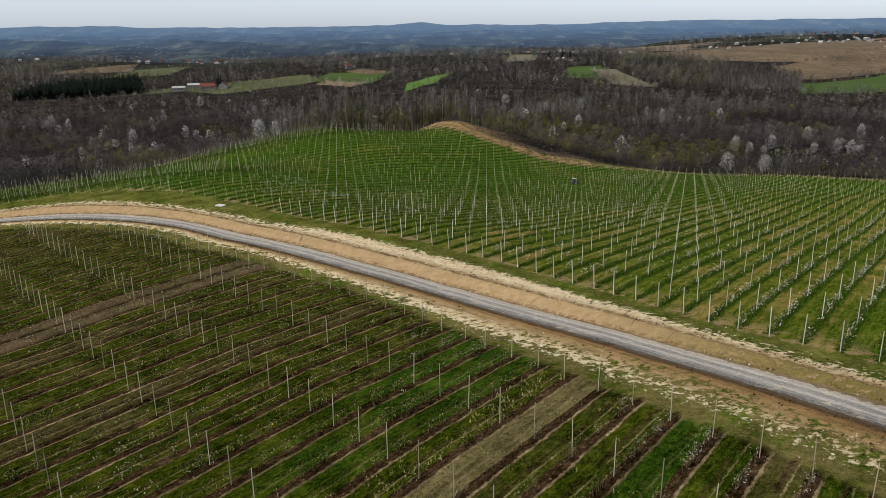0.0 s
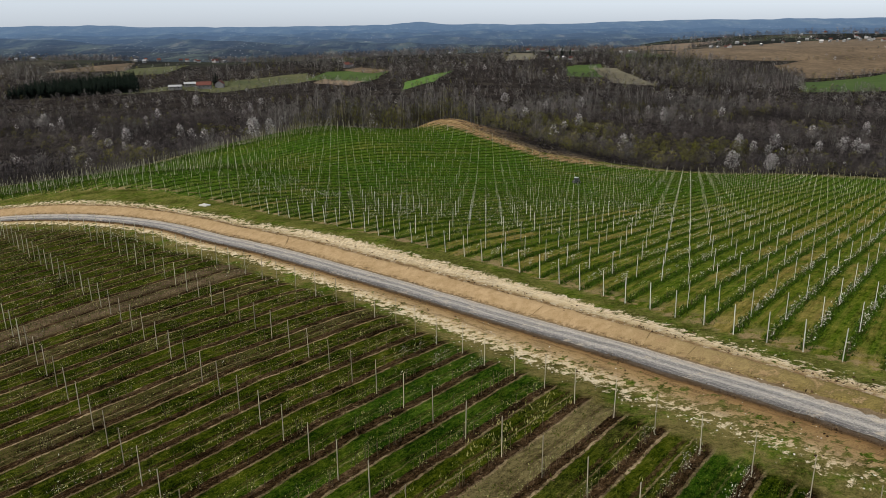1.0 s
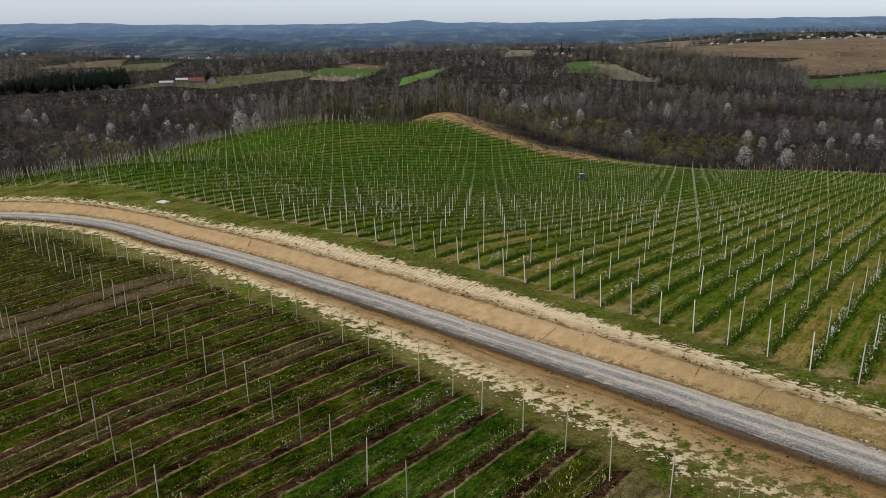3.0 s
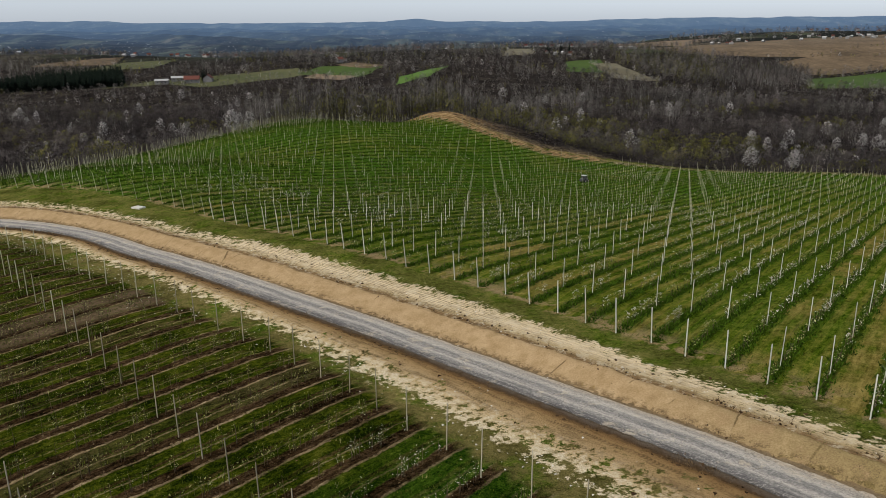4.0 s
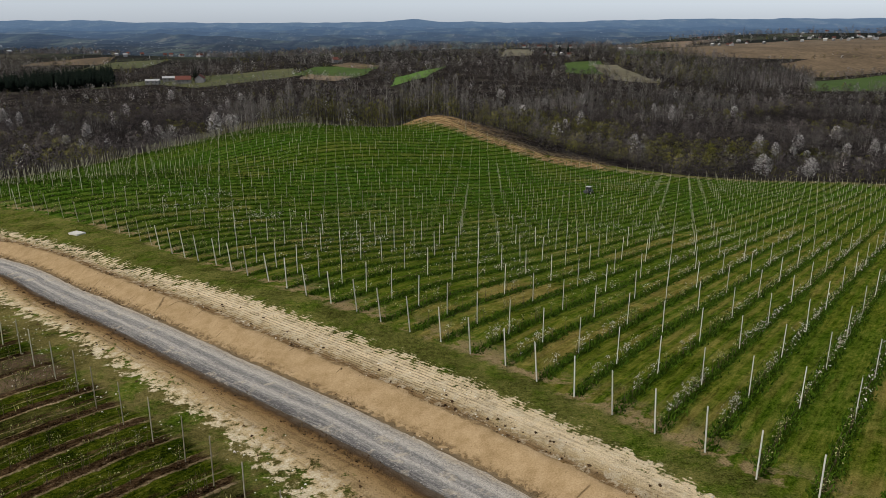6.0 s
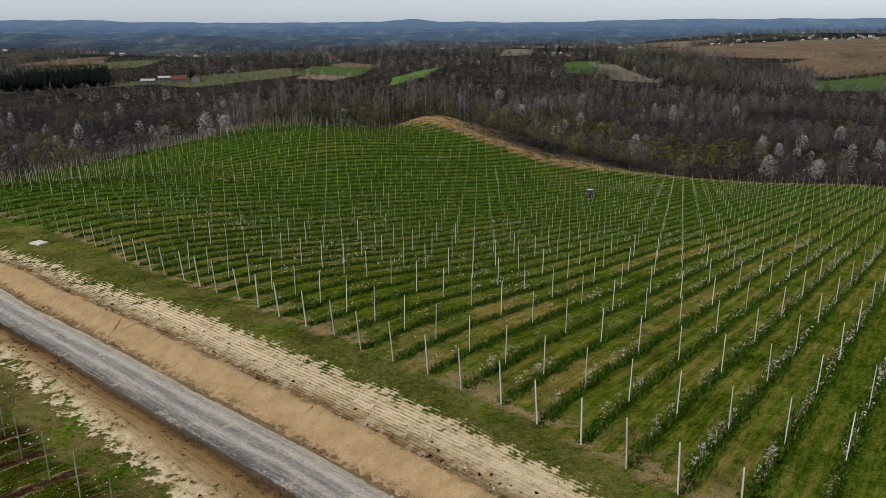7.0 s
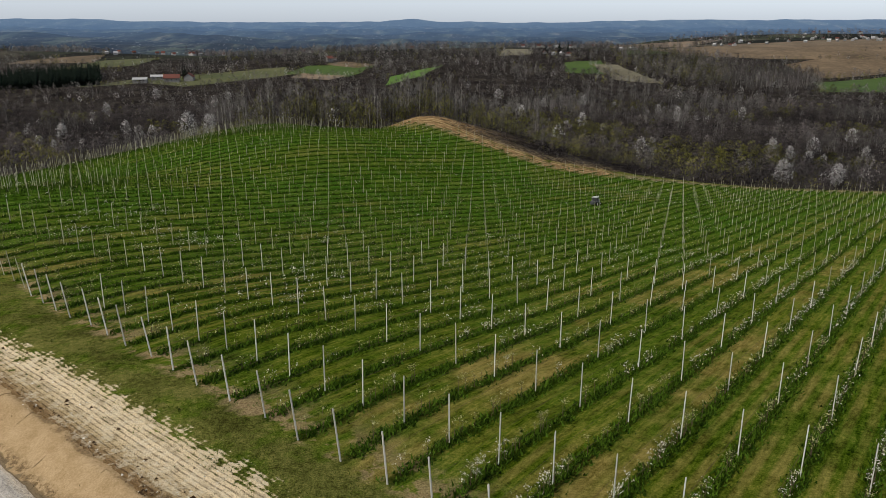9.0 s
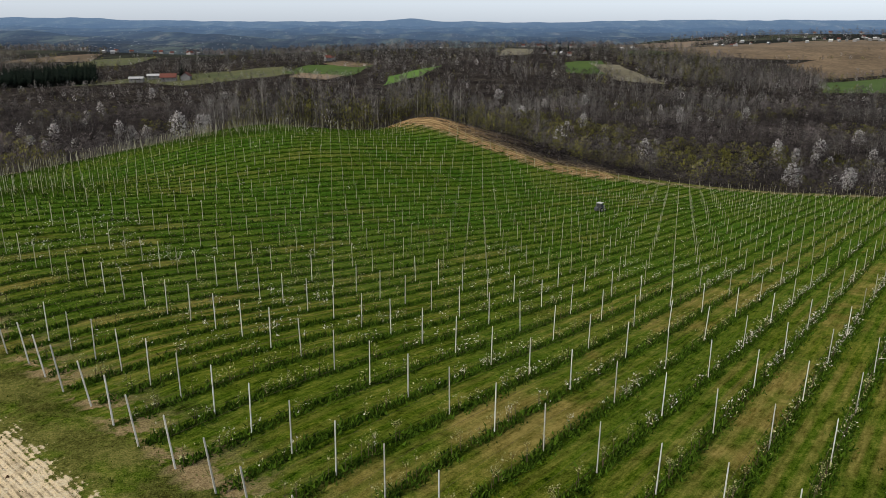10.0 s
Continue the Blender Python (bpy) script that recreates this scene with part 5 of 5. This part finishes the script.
def orchard_edge(x, y, margin):
    """True outside the planted hill by about the margin."""
    hit = np.zeros(np.shape(x), bool)
    for a in range(8):
        hit |= inside(x + margin * math.cos(a * 0.785), y + margin * math.sin(a * 0.785), HILL_ORCHARD)
    return ~hit


def view_wedge(x, y):
    return np.abs(x) < 0.64 * y + 25


def drift(x, y, table):
    """How strongly a place lies in one of the drifts: x, y, reach x, reach y, weight."""
    return sum(w * np.exp(-(((x - a) / p) ** 2 + ((y - b) / q) ** 2)) for a, b, p, q, w in table)


OLIVE = [(142, 436, 50, 40, 1.5), (118, 408, 28, 26, 0.9), (86, 540, 36, 60, 0.9), (64, 612, 34, 44, 0.7), (98, 475, 45, 50, 0.6), (40, 372, 30, 18, 0.8), (-20, 440, 80, 60, 0.5), (-330, 590, 40, 40, 0.6), (-98, 362, 16, 20, 0.9), (-230, 500, 60, 40, 0.4), (470, 800, 90, 30, 0.4)]
PLUMES = [(60, 690, 130, 70, 1.0), (170, 690, 70, 60, 0.8), (250, 640, 60, 40, 0.3), (40, 560, 60, 60, 0.3), (-120, 640, 60, 50, 0.35)]
GLOOM = [(-250, 470, 120, 60, 0.7), (270, 360, 80, 60, 0.6), (250, 780, 160, 40, 0.5), (170, 560, 60, 40, 0.3)]


def wood_places(p, rng, lo, hi):
    """Mix the kinds: olive bushes in drifts, grey plumes in belts, brown crowns, a few white trees."""
    n = len(p)
    x, y = p[:, 0], p[:, 1]
    mix = waves(x, y, 28, 1.3) + rng.normal(0, 0.35, n)
    kind = rng.integers(0, 4, n)
    kind = np.where(-mix + drift(x, y, PLUMES) > 0.75, rng.integers(4, 6, n), kind)
    kind = np.where(0.8 * mix + drift(x, y, OLIVE) > 0.60, rng.integers(6, 8, n), kind)
    kind = np.where((0.7 * mix + drift(x, y, OLIVE) > 1.0) & (rng.random(n) < 0.35), 8, kind)
    kind = np.where(rng.random(n) < 0.006 + 0.02 * smooth(0.25, 0.6, waves(x, y, 45, 7.7)) + 0.025 * smooth(650, 800, y), 9, kind)
    tallness = rng.uniform(lo, hi, n) * (1 + 0.12 * waves(x, y, 19, 6.0))
    tallness *= 1 - 0.35 * smooth(620, 680, y) * smooth(1000, 880, y) * smooth(110, 50, x)
    tallness *= 1 - 0.3 * drift(x, y, GLOOM)
    return np.column_stack([p, height(x, y), rng.uniform(0, 6.28, n), tallness, kind])


def cleared(x, y):
    """Bare rough ground behind the sandy crest and along the edge."""
    return (((x - 47) / 40) ** 2 + ((y - 338) / 13) ** 2 < 1) | (((x - 10) / 30) ** 2 + ((y - 358) / 16) ** 2 < 1)


p = scatter(rng, -430, 430, 215, 700, 6.6, lambda x, y: orchard_edge(x, y, 8) & view_wedge(x, y) & ~in_fields(x, y) & ~cleared(x, y) & (y > 205 + 0.1 * np.abs(x)))
joined("woodland", "bare brown spring woodland with scattered white blossoming trees", "woodland", wood_kinds, wood_places(p, rng, 0.7, 1.25), WOOD_MATS)
# a tall stand close behind the crest
p = scatter(rng, -92, 40, 358, 432, 4.2, lambda x, y: orchard_edge(x, y, 5) & ~cleared(x, y) & (y > 352))
n = len(p)
shorter = 1 - 0.5 * smooth(-55, -92, p[:, 0]) - 0.45 * smooth(12, 40, p[:, 0])
joined("crest_woodland", "tall olive and grey spring trees close behind the crest", "woodland", tall_kinds, np.column_stack([p, height(p[:, 0], p[:, 1]), rng.uniform(0, 6.28, n), rng.uniform(0.7, 1.08, n) * shorter, rng.choice([0, 1, 2, 3, 3, 4, 4], n)]), WOOD_MATS)
# shrubs that close the wood's edge
bush_kinds = [in_leaf(crown_arrays(rng, 2.4 + 0.4 * k, 1.9, 0.0, 64, 0.8, 0.22, 0.5, 3, 0.05), rng, (0.0, 0.3, 0.7, 0.8, 0.75, 0.1)[k], (1, 3, 3, 3, 6, 1)[k]) for k in range(6)]
p = scatter(rng, -230, 260, 190, 470, 3.6, lambda x, y: orchard_edge(x, y, 6) & ~orchard_edge(x, y, 40) & view_wedge(x, y) & ~cleared(x, y) & (y > 200 + 0.1 * np.abs(x)))
n = len(p)
lean = 0.6 * waves(p[:, 0], p[:, 1], 16, 2.2) + rng.normal(0, 0.25, n) + drift(p[:, 0], p[:, 1], OLIVE)
kind = np.where(lean > 0.5, rng.integers(1, 5, n), rng.choice([0, 0, 1, 5], n))
joined("shrubs", "olive and brown shrubs along the wood edge", "shrubs", bush_kinds, np.column_stack([p, height(p[:, 0], p[:, 1]), rng.uniform(0, 6.28, n), rng.uniform(0.6, 1.25, n), kind]), WOOD_MATS)
# low scrub on the cleared ground
p = scatter(rng, -10, 95, 325, 380, 2.6, lambda x, y: cleared(x, y) & orchard_edge(x, y, 7))
n = len(p)
joined("cut_brush", "low brown scrub and cut brush on cleared ground", "brush", bush_kinds, np.column_stack([p, height(p[:, 0], p[:, 1]), rng.uniform(0, 6.28, n), rng.uniform(0.15, 0.42, n), rng.choice([0, 1, 5], n)]), WOOD_MATS)

# half of these broad crowns wear grey twigs, standing in for haze over distant woods
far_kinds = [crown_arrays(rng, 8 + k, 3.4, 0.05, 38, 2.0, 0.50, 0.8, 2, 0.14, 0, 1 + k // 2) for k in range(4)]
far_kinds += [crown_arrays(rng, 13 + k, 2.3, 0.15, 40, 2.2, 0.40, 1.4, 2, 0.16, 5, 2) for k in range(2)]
far_kinds += [in_leaf(crown_arrays(rng, 7 + k, 3.2, 0.03, 38, 1.6, 0.7, 0.5, 2), rng, 0.6, 3) for k in range(2)]
far_kinds += [in_leaf(crown_arrays(rng, 6, 2.6, 0.03, 38, 1.4, 0.7, 0.5, 2), rng, 0.7, 6)]
far_kinds += [in_leaf(crown_arrays(rng, 8.5, 3.0, 0.12, 56, 1.3, 0.50, 0.7, 2), rng, 0.7, 4)]
OPEN_LAND = [(-300, 1100, 330, 60, 0.5), (-560, 1250, 160, 120, 0.5), (-60, 1250, 240, 90, 0.35)]
p = scatter(rng, -1000, 1050, 700, 1560, 11.0, lambda x, y: view_wedge(x, y) & ~in_fields(x, y) & (waves(x, y, 90, 5.0) > -0.55 + 0.45 * smooth(1050, 1500, y) - 0.6 * smooth(1000, 800, y) + drift(x, y, OPEN_LAND)))
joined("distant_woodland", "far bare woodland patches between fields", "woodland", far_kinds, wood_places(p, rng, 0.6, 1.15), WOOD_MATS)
# the tall stand before the stubble field: pale stems and fresh green at one end, dark crowns at the other
STAND = [(236, 1090), (246, 905), (285, 815), (410, 850), (470, 960), (372, 1165), (300, 1150)]
p = scatter(rng, 230, 480, 810, 1170, 9.5, lambda x, y: inside(x, y, STAND) & ~in_fields(x, y))
n = len(p)
shade_end = smooth(290, 380, p[:, 0] - 0.25 * (p[:, 1] - 900)) + rng.normal(0, 0.2, n)
kind = np.where(shade_end > 0.5, rng.choice([1, 1, 1, 0], n), rng.choice([0, 2, 2, 3, 4], n))
joined("valley_stand", "tall pale-stemmed spring trees before the stubble field", "woodland", tall_kinds, np.column_stack([p, height(p[:, 0], p[:, 1]), rng.uniform(0, 6.28, n), rng.uniform(0.8, 1.2, n), kind]), WOOD_MATS)
# trees between the houses of the plateau village
p = scatter(rng, 420, 1250, 1430, 2100, 26, lambda x, y: view_wedge(x, y) & ~in_fields(x, y) & (x > 0.30 * y) & (rng.random(x.shape) < 0.75))
joined("village_trees", "bare and evergreen trees between far village houses", "trees", far_kinds, wood_places(p, rng, 0.8, 1.5), WOOD_MATS)

# hedges and single trees along the edges of the far fields
hedge = []
for corners, _, _, _ in FIELD_PLANS:
    for (x0, y0), (x1, y1) in zip(corners, corners[1:] + corners[:1]):
        k = int(math.hypot(x1 - x0, y1 - y0) / 6)
        if max(y0, y1) > 1500 or k < 2:
            continue
        t = rng.uniform(0, 1, k)[rng.random(k) < 0.75]
        hedge.append(np.column_stack([x0 + (x1 - x0) * t, y0 + (y1 - y0) * t]) + rng.normal(0, 2.0, (len(t), 2)))
p = np.vstack(hedge + [np.array([(-300, 915), (-330, 945), (-262, 930), (-300, 955), (-340, 915)]) + rng.normal(0, 6, (5, 2)) for _ in range(4)])
n = len(p)
joined("hedgerows", "bare and blossoming hedgerow trees round the far fields", "hedge", far_kinds, np.column_stack([p, height(p[:, 0], p[:, 1]), rng.uniform(0, 6.28, n), rng.uniform(0.35, 0.8, n), rng.choice([0, 1, 2, 3, 6, 7, 8, 9, 9], n)]), WOOD_MATS)

p = scatter(rng, -520, -350, 860, 1045, 5.5, lambda x, y: inside(x, y, GROVE))
stand("spruce_grove", "dense dark green spruce grove on the valley side", "trees", spruces, p, 0.7, 1.1, [M_BARK, M_NEEDLE], rng)


def tree_thing(name, label, arrays, mats, category="tree"):
    """A single tree: its trunk with limbs, and its crown."""
    v, f, m = arrays
    t = thing(name, label, category)
    wood = m == 0
    for part_name, pick in (("trunk", wood), ("crown", ~wood)):
        ff = f[pick]
        used, inv = np.unique(ff, return_inverse=True)
        d, ff = rounded(v[used], inv.reshape(-1, 3))
        me = mesh_of(part_name, v[used], ff, mats, m[pick])
        me.normals_split_custom_set_from_vertices(d.astype(np.float32))
        part(part_name, put_values(me, "tone", np.full(len(used), 0.55)), t)
    return t


spruce = tree_thing("spruce_tree", "single dark spruce tree beside farm buildings", spruce_arrays(rng, 18, 3.4, 12, 10), [M_BARK, M_NEEDLE])
spruce.matrix_basis = pose(-280, 948, ground_at(-280, 948))
for x, y, g in ((-284, 953, 0.8), (-276, 944, 0.7), (163, 1140, 0.8), (196, 1150, 0.9), (187, 1170, 1.0), (-28, 700, 0.5)):
    copy_thing(spruce, pose(x, y, ground_at(x, y))).scale = (g, g, g)

# blossoming trees that stand out along the wood's edge
rng = np.random.default_rng(91)
blossom_trees = []
for k in range(3):
    a = add_flecks(in_leaf(crown_arrays(rng, 8 + k, 2.6, 0.14, 420, 0.9, 0.13, 0.7, 9, 0.12), rng, 0.5, 4), rng, 1100, 0.10, 4, 0.14)
    blossom_trees.append(tree_thing("blossoming_tree", "wild cherry tree in pale white blossom at the wood edge", a, WOOD_MATS))
BLOSSOM_LEFT = [(-350, 619), (-335, 628), (-329, 625), (-311, 600), (-305, 604), (-246, 500), (-233, 524), (-228, 543), (-212, 500), (-195, 561), (-179, 547), (-184, 553), (-172, 545), (-247, 630), (-240, 639), (-176, 675), (-171, 679), (-142, 574), (-130, 613), (-242, 748), (-219, 770), (-174, 734), (-92, 372), (-85, 377)]
BLOSSOM_RIGHT = [(129, 688), (154, 685), (95, 677), (62, 720), (178, 600), (176, 592), (196, 609), (102, 402), (97, 397), (93, 562), (105, 569), (117, 559), (145, 398), (185, 462), (190, 452), (210, 467), (207, 450), (194, 440), (251, 504), (232, 456), (238, 441), (267, 489), (254, 447), (248, 443), (259, 452), (289, 507), (292, 487), (232, 387), (228, 608), (177, 641), (70, 618), (38, 785), (139, 314), (131, 334), (143, 320)]
for n, (x, y) in enumerate(BLOSSOM_LEFT + BLOSSOM_RIGHT):
    t = blossom_trees[n % 3] if n < 3 else copy_thing(blossom_trees[n % 3], Matrix())
    g = 0.66 + 0.13 * (n * 7 % 5)
    t.matrix_basis = pose(x, y, float(height(np.array([x]), np.array([y]))[0]), 0, 0, n * 47)
    t.scale = (g * (0.85 + 0.13 * (n % 4)), g * (1.15 - 0.1 * (n % 3)), g * (0.8 + 0.09 * (n % 5)))
    t["group"] = "blossoming trees of the wood edge"

# tall pale-stemmed trees behind the hill's crest
tall_trees = []
for k in range(3):
    v, f, m = crown_arrays(rng, 17 + k, 1.8, 0.35, 240, 1.3, 0.09, 1.5, 8, 0.16)
    tall_trees.append(tree_thing("bare_tree", "tall bare tree with a pale stem behind the orchard", (v, f, np.where(m == 1, 2, m)), [M_PALE_BARK, M_TWIG, M_TWIG_GREY]))
n = 0
for k in range(56):
    x = -88 + k * 1.9 + rng.normal(0, 1.5)
    y = 384 + rng.uniform(0, 16) - 0.10 * abs(x + 45)
    if not orchard_edge(np.array([x]), np.array([y]), 4.0)[0]:
        continue
    t = tall_trees[n] if n < 3 else copy_thing(tall_trees[n % 3], Matrix())
    g = rng.uniform(0.75, 1.15)
    t.matrix_basis = pose(x, y, float(height(np.array([x]), np.array([y]))[0]), 0, 0, rng.uniform(0, 360))
    t.scale = (g, g, g)
    t["group"] = "tall trees behind the crest"
    n += 1

# ---- tractor on the hill ----
M_DARK_PAINT = varied("tractor_paint", (0.05, 0.05, 0.055), (0.09, 0.09, 0.10), 2.0, 0.5, "each", 0.0)
M_CAB = varied("cab_frame", (0.36, 0.35, 0.33), (0.46, 0.45, 0.43), 2.0, 0.5, "each", 0.0)
M_TYRE = varied("tyre_rubber", (0.012, 0.012, 0.012), (0.03, 0.03, 0.03), 4.0, 0.9, "each", 0.0)
M_RIM = varied("wheel_rim", (0.45, 0.40, 0.30), (0.6, 0.55, 0.45), 4.0, 0.5, "each", 0.0)


def wheel(parent, radius, width, at):
    bm = bmesh.new()
    n = 24
    prof = [(-width / 2, radius * 0.62), (-width / 2, radius * 0.9), (-width * 0.3, radius), (width * 0.3, radius), (width / 2, radius * 0.9), (width / 2, radius * 0.62)]
    rings = [[bm.verts.new((r * (1 + (0.03 if k % 2 and r > radius * 0.95 else 0)) * math.cos(2 * math.pi * k / n), x, r * math.sin(2 * math.pi * k / n))) for k in range(n)] for x, r in prof]
    for a, b in zip(rings, rings[1:] + rings[:1]):
        for k in range(n):
            bm.faces.new((a[k], a[(k + 1) % n], b[(k + 1) % n], b[k]))
    w = new("wheel")
    w.parent, w.matrix_basis = parent, pose(*at)
    part("tyre", bm_mesh("tyre", bm, M_TYRE), w)
    bm = bmesh.new()
    bmesh.ops.create_cone(bm, cap_ends=True, segments=20, radius1=radius * 0.63, radius2=radius * 0.5, depth=width * 0.7, matrix=Matrix.Rotation(math.pi / 2, 4, "X"))
    part("rim", bm_mesh("rim", bm, M_RIM), w)


def tractor(x, y, yaw):
    t = thing("tractor", "small dark tractor with a pale cab roof between tree rows", "tractor", place=pose(x, y, float(height(np.array([x]), np.array([y]))[0]) + 0.02, 0, 0, yaw) @ Matrix.Scale(0.88, 4))
    bm = box(bmesh.new(), 0.3, 2.0, -0.42, 0.42, 0.75, 1.45, 0.12)
    box(bm, -1.2, 2.0, -0.25, 0.25, 0.5, 0.8, 0.05)
    part("body", bm_mesh("body", bm, M_DARK_PAINT), t)
    bm = bmesh.new()
    for px, py in ((0.25, -0.6), (0.25, 0.6), (-1.15, -0.62), (-1.15, 0.62)):
        box(bm, px - 0.05, px + 0.05, py - 0.05, py + 0.05, 0.9, 2.45)
    part("cab_frame", bm_mesh("cab_frame", bm, M_DARK_PAINT), t)
    part("cab_window", bm_mesh("cab_window", box(bmesh.new(), -1.1, 0.2, -0.56, 0.56, 1.35, 2.4, 0.04), M_WINDOW), t)
    part("cab_roof", bm_mesh("cab_roof", box(bmesh.new(), -1.3, 0.4, -0.75, 0.75, 2.45, 2.62, 0.07), M_CAB), t, "pale cab roof")
    bm = box(bmesh.new(), -1.5, -0.2, -0.95, -0.6, 1.35, 1.45, 0.04)
    box(bm, -1.5, -0.2, 0.6, 0.95, 1.35, 1.45, 0.04)
    part("mudguard", bm_mesh("mudguard", bm, M_DARK_PAINT), t)
    part("exhaust_pipe", bm_mesh("exhaust_pipe", box(bmesh.new(), 1.2, 1.28, 0.3, 0.38, 1.45, 2.3, 0.02), M_TYRE), t)
    for side in (-0.78, 0.78):
        wheel(t, 0.68, 0.38, (-0.8, side, 0.68))
        wheel(t, 0.42, 0.26, (1.5, side * 0.9, 0.42))
    # sprayer tank behind
    bm = box(bmesh.new(), -3.0, -1.7, -0.6, 0.6, 0.7, 1.7, 0.2)
    part("sprayer_tank", bm_mesh("sprayer_tank", bm, M_DARK_PAINT), t, "dark sprayer tank")


tractor(47.5, 259.0, ROW_ANGLE_R)

# ---- small things along the road ----
slab_z = float(height(np.array([-47.1]), np.array([151.9]))[0])
slab = thing("concrete_slab", "flat pale concrete slab lying in roadside grass", "slab", place=pose(-47.1, 151.9, slab_z, 0, 0, -30), data=bm_mesh("concrete_slab", box(bmesh.new(), -1.0, 1.0, -0.7, 0.7, -0.1, 0.18, 0.04), M_CONCRETE))

# ---- hazy distance ----
def distance_material():
    s = Shade("hazy_hills", 1.0, 0.0)
    v = s.node("ShaderNodeMapping")
    s.put(s.place, v.inputs["Vector"])
    v.inputs["Scale"].default_value = (3.0, 0.9, 3.0)
    far = s.attr("far")
    patch = s.noise(0.0045, 6, 0.62, v.outputs[0])
    wood = s.step(s.noise(0.0034, 7, 0.70, v.outputs[0]), 0.43, 0.52)
    land = s.ramp(patch, [(0.36, (0.020, 0.025, 0.022)), (0.47, (0.040, 0.046, 0.038)), (0.57, (0.075, 0.085, 0.060)), (0.68, (0.15, 0.135, 0.105))])
    land = s.mix(s.math("MULTIPLY", wood, 0.85), land, s.ramp(s.noise(0.02, 4, 0.7), [(0.4, (0.008, 0.009, 0.009)), (0.6, (0.030, 0.030, 0.028))]))
    cell = s.node("ShaderNodeTexVoronoi")
    s.put(v.outputs[0], cell.inputs["Vector"])
    cell.inputs["Scale"].default_value = 0.035
    roofs = s.math("MULTIPLY", s.math("SUBTRACT", 1.0, s.step(cell.outputs["Distance"], 0.12, 0.20)), s.step(s.noise(0.0032, 4, 0.7), 0.47, 0.56))
    land = s.mix(s.math("MULTIPLY", roofs, 0.9), land, (0.42, 0.42, 0.42))
    # haze painted in: a blue glow grows with distance while land colour thins
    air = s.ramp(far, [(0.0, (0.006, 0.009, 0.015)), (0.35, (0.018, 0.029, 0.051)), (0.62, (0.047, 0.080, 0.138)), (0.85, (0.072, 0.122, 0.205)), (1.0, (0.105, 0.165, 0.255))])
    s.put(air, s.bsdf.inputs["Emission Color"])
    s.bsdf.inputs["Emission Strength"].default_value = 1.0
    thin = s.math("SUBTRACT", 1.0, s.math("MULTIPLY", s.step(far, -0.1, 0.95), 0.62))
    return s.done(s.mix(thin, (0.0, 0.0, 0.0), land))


def build_distance():
    """Rolling hills from the valley to the skyline, one sheet in rings round the eye."""
    a = np.linspace(-0.76, 0.76, 460)
    r = 1480 * (4750 / 1480) ** np.linspace(0, 1, 150)
    a, r = np.meshgrid(a, r)
    x, y = np.sin(a) * r, np.cos(a) * r
    k = np.log(r / 1480) / math.log(4750 / 1480)
    fold = 1 - np.abs(waves(x, y, 210, 1.7)) * 1.6
    fold2 = 1 - np.abs(waves(x, y, 90, 3.9)) * 1.6
    z = -66 + 26 * smooth(0.0, 0.5, k) + 30 * smooth(0.4, 0.95, k)
    z = z + (9 + 10 * k) * fold + (6 + 5 * k) * fold2 + 1.6 * waves(x, y, 24, 2.2)
    # darker folded hills across the valley, the long skyline ridge behind
    z = z + 17 * np.exp(-(((k - 0.52) / 0.08) ** 2)) * smooth(-0.08, -0.28, a) * (0.75 + 0.25 * np.sin(a * 23 + 1))
    sky_line = 33 + 15 * np.exp(-(((a + 0.46) / 0.10) ** 2)) + 9 * np.exp(-(((a + 0.03) / 0.07) ** 2)) + 9 * np.exp(-(((a + 0.024) / 0.018) ** 2)) + 15 * smooth(0.14, 0.30, a) + 3.5 * waves(a * 100, a * 0, 1.6, 2.0) + 2.0 * waves(a * 100, a * 0, 0.55, 1.0)
    w = np.exp(-(((k - 0.97) / 0.05) ** 2))
    z = np.minimum(z * (1 - w) + sky_line * w, sky_line)
    n = a.shape[1]
    q = (np.arange(a.shape[0] - 1)[:, None] * n + np.arange(n - 1)).ravel()
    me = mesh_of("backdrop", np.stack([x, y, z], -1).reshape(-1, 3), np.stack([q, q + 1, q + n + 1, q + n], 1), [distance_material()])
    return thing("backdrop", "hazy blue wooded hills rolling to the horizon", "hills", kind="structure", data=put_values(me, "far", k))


build_distance()
